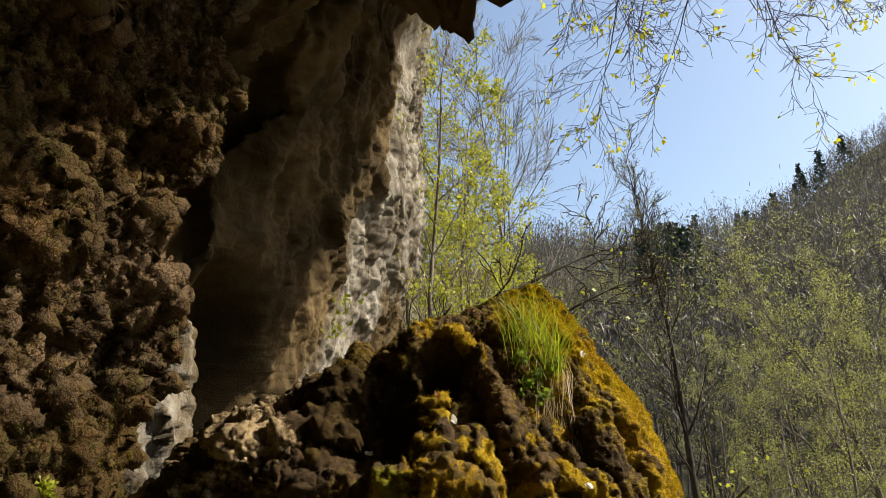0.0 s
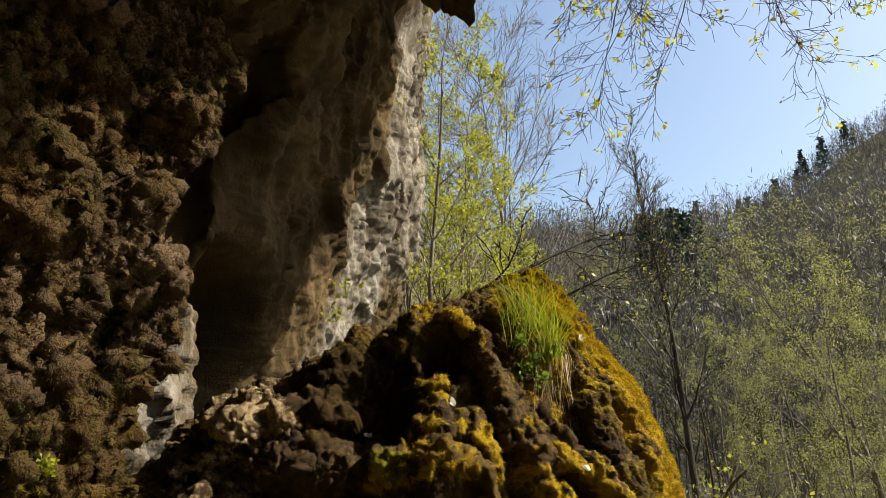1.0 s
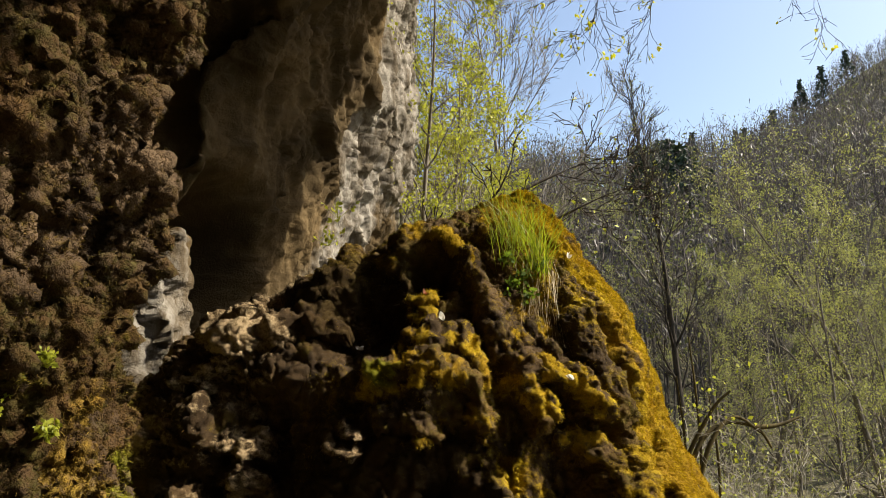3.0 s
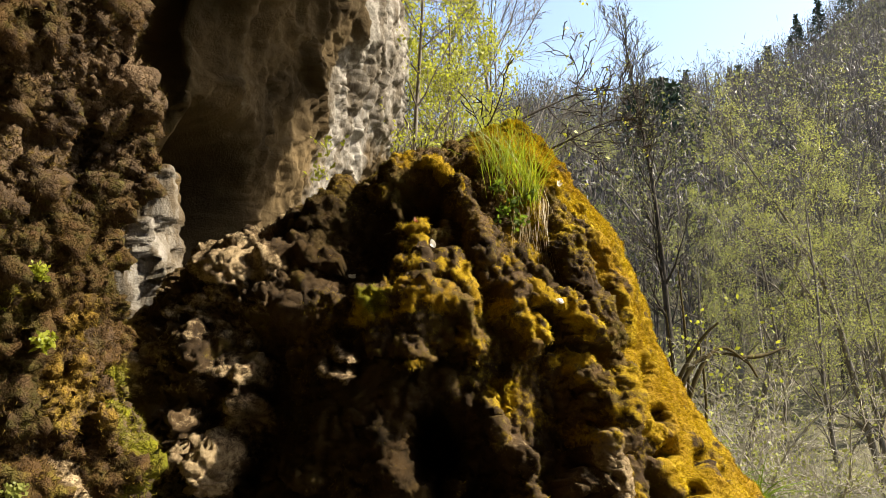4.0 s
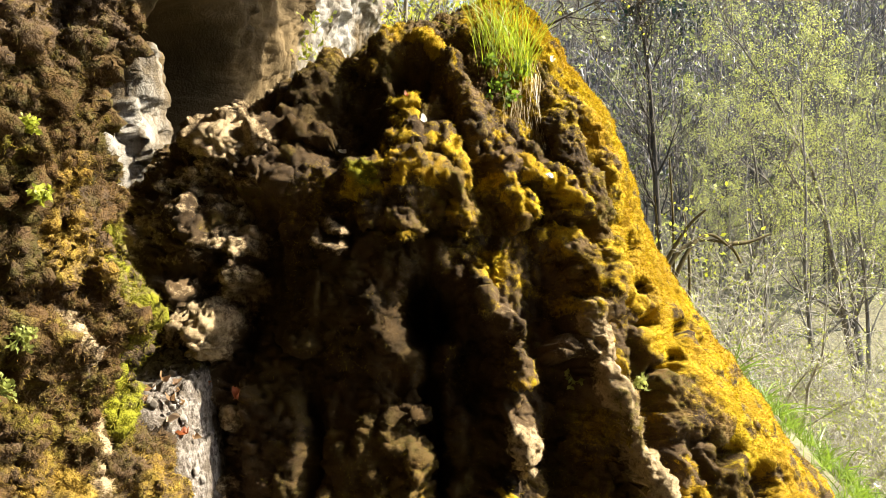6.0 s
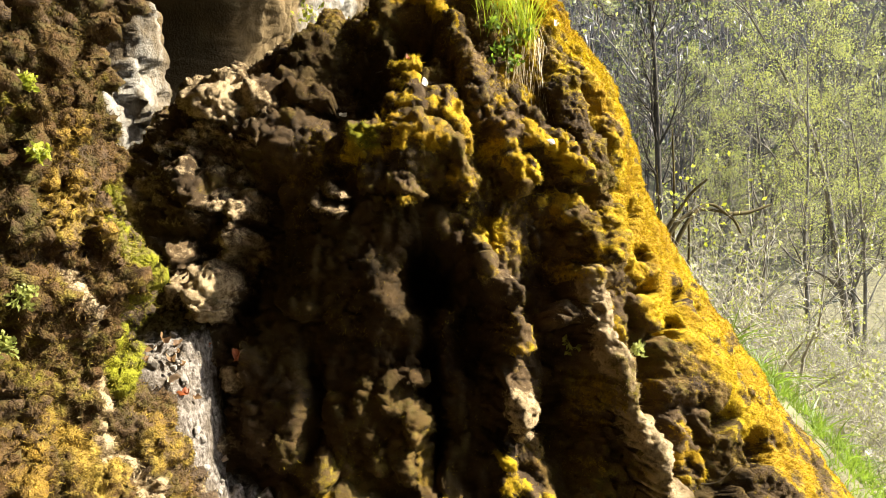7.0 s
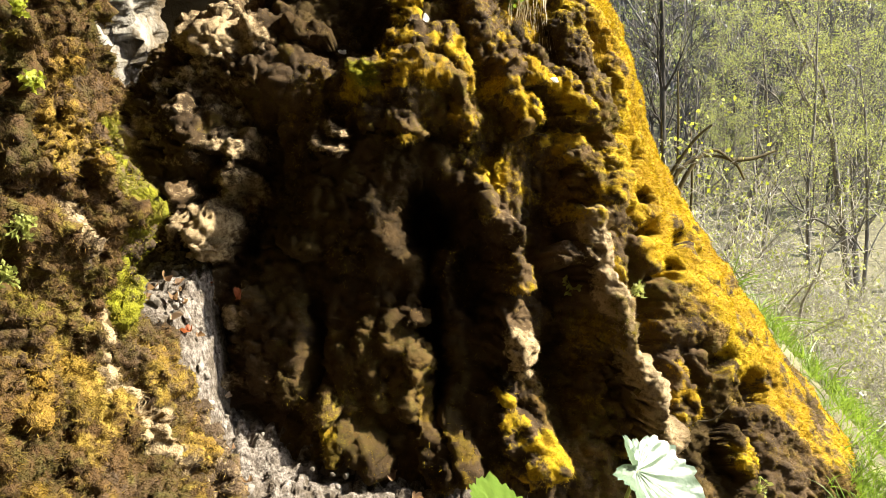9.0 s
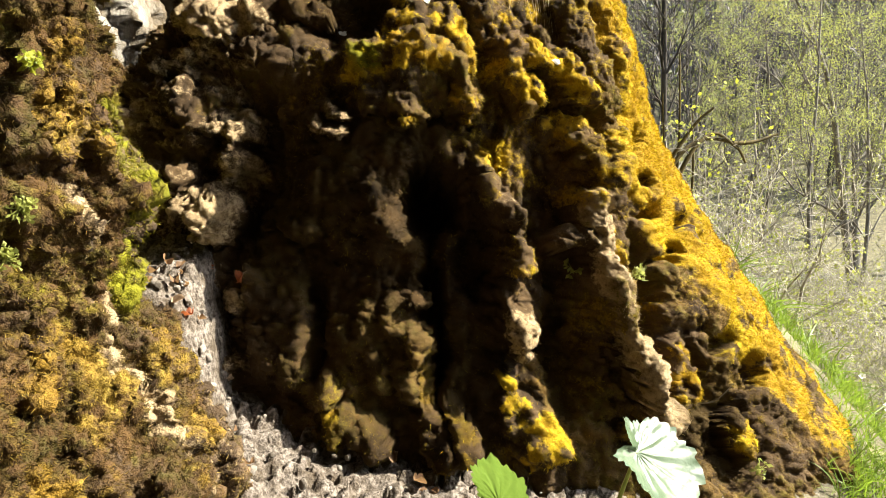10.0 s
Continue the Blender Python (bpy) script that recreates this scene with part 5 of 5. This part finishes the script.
def build_plants():
    spots = [on_surface(mound_surface, x, z)[0] for x, z in ((0.17, 2.30), (0.21, 2.34), (0.25, 2.30), (0.30, 2.32), (0.23, 2.24), (0.28, 2.22), (0.33, 2.26), (0.26, 2.16), (0.32, 2.16), (0.20, 2.20), (0.36, 2.22))]
    grass_tuft("tall fresh green grass growing on the crown of the mound", spots, 190, 0.34, 0.0036, tuft_mat, 71, bend=-0.4, spread=0.22)
    low = [on_surface(mound_surface, x, z)[0] for x, z in ((0.26, 2.20), (0.31, 2.22), (0.36, 2.24), (0.33, 2.14), (0.38, 2.17), (0.29, 2.10))]
    grass_tuft("dry straw-coloured grass hanging down the mound", low, 170, 0.26, 0.0018, dry_mat, 72, -0.75, -0.5, spread=0.10)
    for k, (x, z) in enumerate(((0.20, 2.20), (0.25, 2.14), (0.31, 2.18), (0.22, 2.10), (0.28, 2.05))):
        p, n = on_surface(mound_surface, x, z)
        rosette("small green herb with oval leaves on the mossy mound", p, n, 12, 0.055, 80 + k, grass_mat)
    for k, (x, z) in enumerate(((0.42, 1.04), (0.66, 1.02), (0.70, 0.98), (1.10, 0.35))):
        p, n = on_surface(mound_surface, x, z)
        rosette("little grey-green herb rooted in the tufa", p, n, 8, 0.05, 90 + k, leaf_olive)
    for k, (y, z) in enumerate(((2.14, 1.70), (2.12, 1.64), (2.16, 1.60), (2.09, 1.66), (2.06, 1.40), (2.10, 1.36), (2.03, 1.34), (2.08, 1.30), (2.06, 1.48), (2.0, 1.62))):
        p, n = on_wall(wall_surface, y, z)
        rosette("bright green herb growing out of the damp moss wall", p, n, 34, 0.024, 100 + k, leaf_spring if k < 4 else leaf_olive)
    for k, (x, y, z) in enumerate(((-0.82, 5.3, 2.60), (-0.75, 5.2, 2.75))):
        rosette("leafy green sapling sprouting from the rock ledge", (x, y, z), (0.3, -0.6, 0.6), 10, 0.14, 140 + k, leaf_spring)
    litter("dead_leaf", "curled pale dead leaf caught on the moss", dead_leaf, -0.055, 1.955, 0.030, 111, 0.6)
    litter("dead_leaf", "small white dead leaf in the dark hollow", dead_leaf, -0.385, 1.84, 0.022, 112, 1.9)
    litter("dead_leaf", "pale dry leaf beside the grass tuft", dead_leaf, 0.46, 2.26, 0.030, 113, 2.5)
    litter("dead_leaf", "pale dead leaf lying on the moss curtain", dead_leaf, 0.40, 1.75, 0.022, 114, 1.0)
    litter("dead_leaf", "rust-red dead leaf on the boulder", rust_leaf, -0.67, 1.01, 0.032, 115, 0.3)
    litter("dead_leaf", "small rust-red leaf in the hollow", rust_leaf, -0.14, 2.04, 0.018, 116, 0.3)
    litter("dead_leaf", "brown leaf lying by the scree", rust_leaf, -0.78, 1.06, 0.03, 117, 1.3)
    a, _ = on_surface(mound_surface, 0.86, 0.58)
    twig("thin grey twig sticking out of the mound's foot", (a, a + np.array((0.05, -0.05, 0.03)), a + np.array((0.10, -0.07, 0.10))), (0.003, 0.002, 0.0015))
    a, _ = on_surface(mound_surface, -0.28, 2.03)
    twig("pale forked twig lying in the hollow", (a, a + np.array((0.07, -0.02, 0.01)), a + np.array((0.15, -0.02, -0.02))), (0.003, 0.002, 0.0015))
    rng = np.random.default_rng(73)
    foot = []
    for k in range(420):
        x, y = rng.uniform(1.5, 3.2), rng.uniform(2.6, 5.6)
        foot.append((x, y, float(ground_height(np.array([x]), np.array([y]))[0])))
    grass_tuft("bright green grass on the slope beside the mound", foot, 5200, 0.15, 0.005, grass_mat, 74)
    verge = []
    for k in range(320):
        x, y = rng.uniform(1.4, 2.7), rng.uniform(2.3, 3.7)
        verge.append((x, y, float(ground_height(np.array([x]), np.array([y]))[0])))
    grass_tuft("short green grass around the foot of the mound", verge, 4200, 0.16, 0.005, grass_mat, 76)
    far = []
    for k in range(400):
        y = rng.uniform(5, 13)
        x = rng.uniform(1.6, 1.2 + 0.6 * y)
        far.append((x, y, float(ground_height(np.array([x]), np.array([y]))[0])))
    grass_tuft("thin green undergrowth on the valley slope", far, 2600, 0.36, 0.010, grass_mat, 75, spread=0.6)


def flowers():
    """Small white flowers in the grass, five petals on a thin stem."""
    petals, stem = [], tubes([(np.array((0, 0, -0.16)), np.zeros(3), 0.0016, 0.0012)], 5)
    for k in range(5):
        a = 2 * math.pi * k / 5
        u, v = np.array((math.cos(a), math.sin(a), 0.25)), np.array((-math.sin(a), math.cos(a), 0))
        petals.append([u * 0.002, u * 0.011 + v * 0.007, u * 0.018, u * 0.011 - v * 0.007])
    first = new("flower")
    mesh_ob("stem", raw_mesh("stem", *stem), grass_mat, first)
    mesh_ob("petals", raw_mesh("petals", np.array(petals).reshape(-1, 3), np.arange(20).reshape(-1, 4), False), petal_mat, first, "white petals")
    tagged(first, "small white flower standing in the grass", "flower", "white flowers in the grass")
    rng = np.random.default_rng(77)
    for k in range(16):
        x, y = rng.uniform(1.75, 2.9), rng.uniform(2.7, 4.6)
        m = Matrix.Translation((x, y, float(ground_height(np.array([x]), np.array([y]))[0]) + rng.uniform(0.14, 0.2))) @ Euler((rng.normal(0.5, 0.3), rng.normal(0, 0.3), 0)).to_matrix().to_4x4()
        if k == 0:
            first.matrix_basis = m
        else:
            copy_thing(first, m)


def overhead_branch():
    rng = np.random.default_rng(121)
    root = new("overhanging_branch")
    root.location = (0.55, 4.35, 5.0)
    tagged(root, "bough with fine drooping twigs and new yellow-green leaves", "branch")
    base = np.array(root.location)
    bough = [q - base for q in map(np.array, ((0.55, 4.35, 5.0), (1.0, 4.75, 5.35), (1.6, 5.0, 5.5), (2.4, 5.1, 5.6), (3.2, 5.2, 5.7)))]
    line = curve_tube(bough, (0.04, 0.032, 0.026, 0.02, 0.012))
    wood, tips = ([], [], []), []
    plan = ((12, 13, 0.75, 0.42, 0.08, 0.0), (8, 6, 0.75, 0.45, 0.13, 0.015), (5, 0, 0, 0, 0.16, 0.02))
    for x, length, sway in ((0.65, 1.0, -0.15), (0.9, 1.25, -0.3), (1.15, 1.5, -0.25), (1.3, 1.6, -0.1), (1.5, 1.2, -0.45), (1.65, 1.5, 0.05), (1.8, 1.65, 0.12), (1.95, 1.5, 0.3), (2.1, 1.1, 0.6), (2.3, 0.9, 0.8), (2.6, 0.9, 0.6)):
        k = np.argmin([abs(q[0][0] + base[0] - x) for q in line])
        grow(rng, line[k][0], (sway, rng.normal(0, 0.15), -1), length, 0.008, 0, plan, wood, tips)
    mesh_ob("bough", raw_mesh("bough", *tubes(line, 8)), bark_dark, root)
    twigs = tubes([(a, b, max(r, 0.0021), max(s, 0.0014)) for a, b, r, s in wood[0] + wood[1] + wood[2]], 4)
    spots = np.array(tips)[rng.choice(rng.integers(0, len(tips), 240), 620)] + rng.normal(0, 0.014, (620, 3))
    crown = joined("crown", twigs, leaves(spots, 0.036, rng, 0.8))
    mesh_ob("crown", crown, bark_dark, root).data.materials.append(leaf_bright)
    crown.polygons.foreach_set("material_index", np.repeat((0, 1), (len(twigs[1]), 620)).astype(np.int32))


def arching_shrub():
    rng = np.random.default_rng(131)
    base = np.array((2.15, 8.0, 0.3))
    root = new("arching_shrub")
    root.location = base
    tagged(root, "mossy arching stems of a fallen shrub with fine side twigs", "shrub")
    wood, tips, stems = ([], [], []), [], []
    for pts in (((2.15, 8.0, 0.3), (2.3, 8.0, 1.1), (2.6, 8.1, 1.42), (3.0, 8.2, 1.40), (3.15, 8.2, 1.2)),
                ((2.2, 8.0, 0.4), (2.45, 8.0, 1.2), (2.75, 8.1, 1.5), (3.05, 8.2, 1.35)),
                ((2.1, 8.0, 0.3), (2.2, 8.0, 1.0), (2.5, 8.0, 1.55), (2.7, 8.0, 1.75)),
                ((3.0, 8.2, 1.40), (3.25, 8.25, 1.42), (3.5, 8.3, 1.5))):
        line = curve_tube([np.array(q) - base for q in pts], np.linspace(0.030, 0.011, len(pts)))
        stems.append(line)
        for k in range(3, len(line), 2):
            grow(rng, line[k][0], (rng.normal(0, 0.7), rng.normal(0, 0.4), rng.uniform(-0.3, 1)), 0.5, 0.005, 0, ((5, 6, 0.7, 0.5, 0.15, 0), (3, 0, 0, 0, 0.2, 0)), (wood[1], wood[1], wood[1]), tips)
    for x, h in ((2.45, 2.3), (2.30, 1.9), (2.62, 1.7)):
        line = curve_tube([np.array(q) - base for q in ((x, 8.3, 0.0), (x + 0.03, 8.3, h * 0.6), (x - 0.02, 8.3, h))], (0.018, 0.014, 0.006))
        stems.append(line)
    for line in stems:
        mesh_ob("stem", raw_mesh("stem", *tubes(line, 6)), bark_moss, root)
    twigs = tubes(wood[1], 3)
    spots = np.array(tips)[rng.integers(0, len(tips), 160)] + rng.normal(0, 0.03, (160, 3))
    crown = joined("crown", twigs, leaves(spots, 0.05, rng))
    mesh_ob("crown", crown, bark_grey, root).data.materials.append(leaf_spring)
    crown.polygons.foreach_set("material_index", np.repeat((0, 1), (len(twigs[1]), 160)).astype(np.int32))


leaf_bright = leaf_material("bright_leaf", (0.30, 0.32, 0.01), (0.48, 0.45, 0.02), 0.5)
bark_moss = bark_material("mossy_bark", (0.035, 0.026, 0.010), (0.10, 0.076, 0.024))
petal_mat = leaf_material("petal", (0.70, 0.70, 0.66), (0.80, 0.80, 0.78), 0.3)
build_plants()
flowers()
big_leaf_plant()
scatter_stones()
scatter_leaves()
overhead_branch()
arching_shrub()
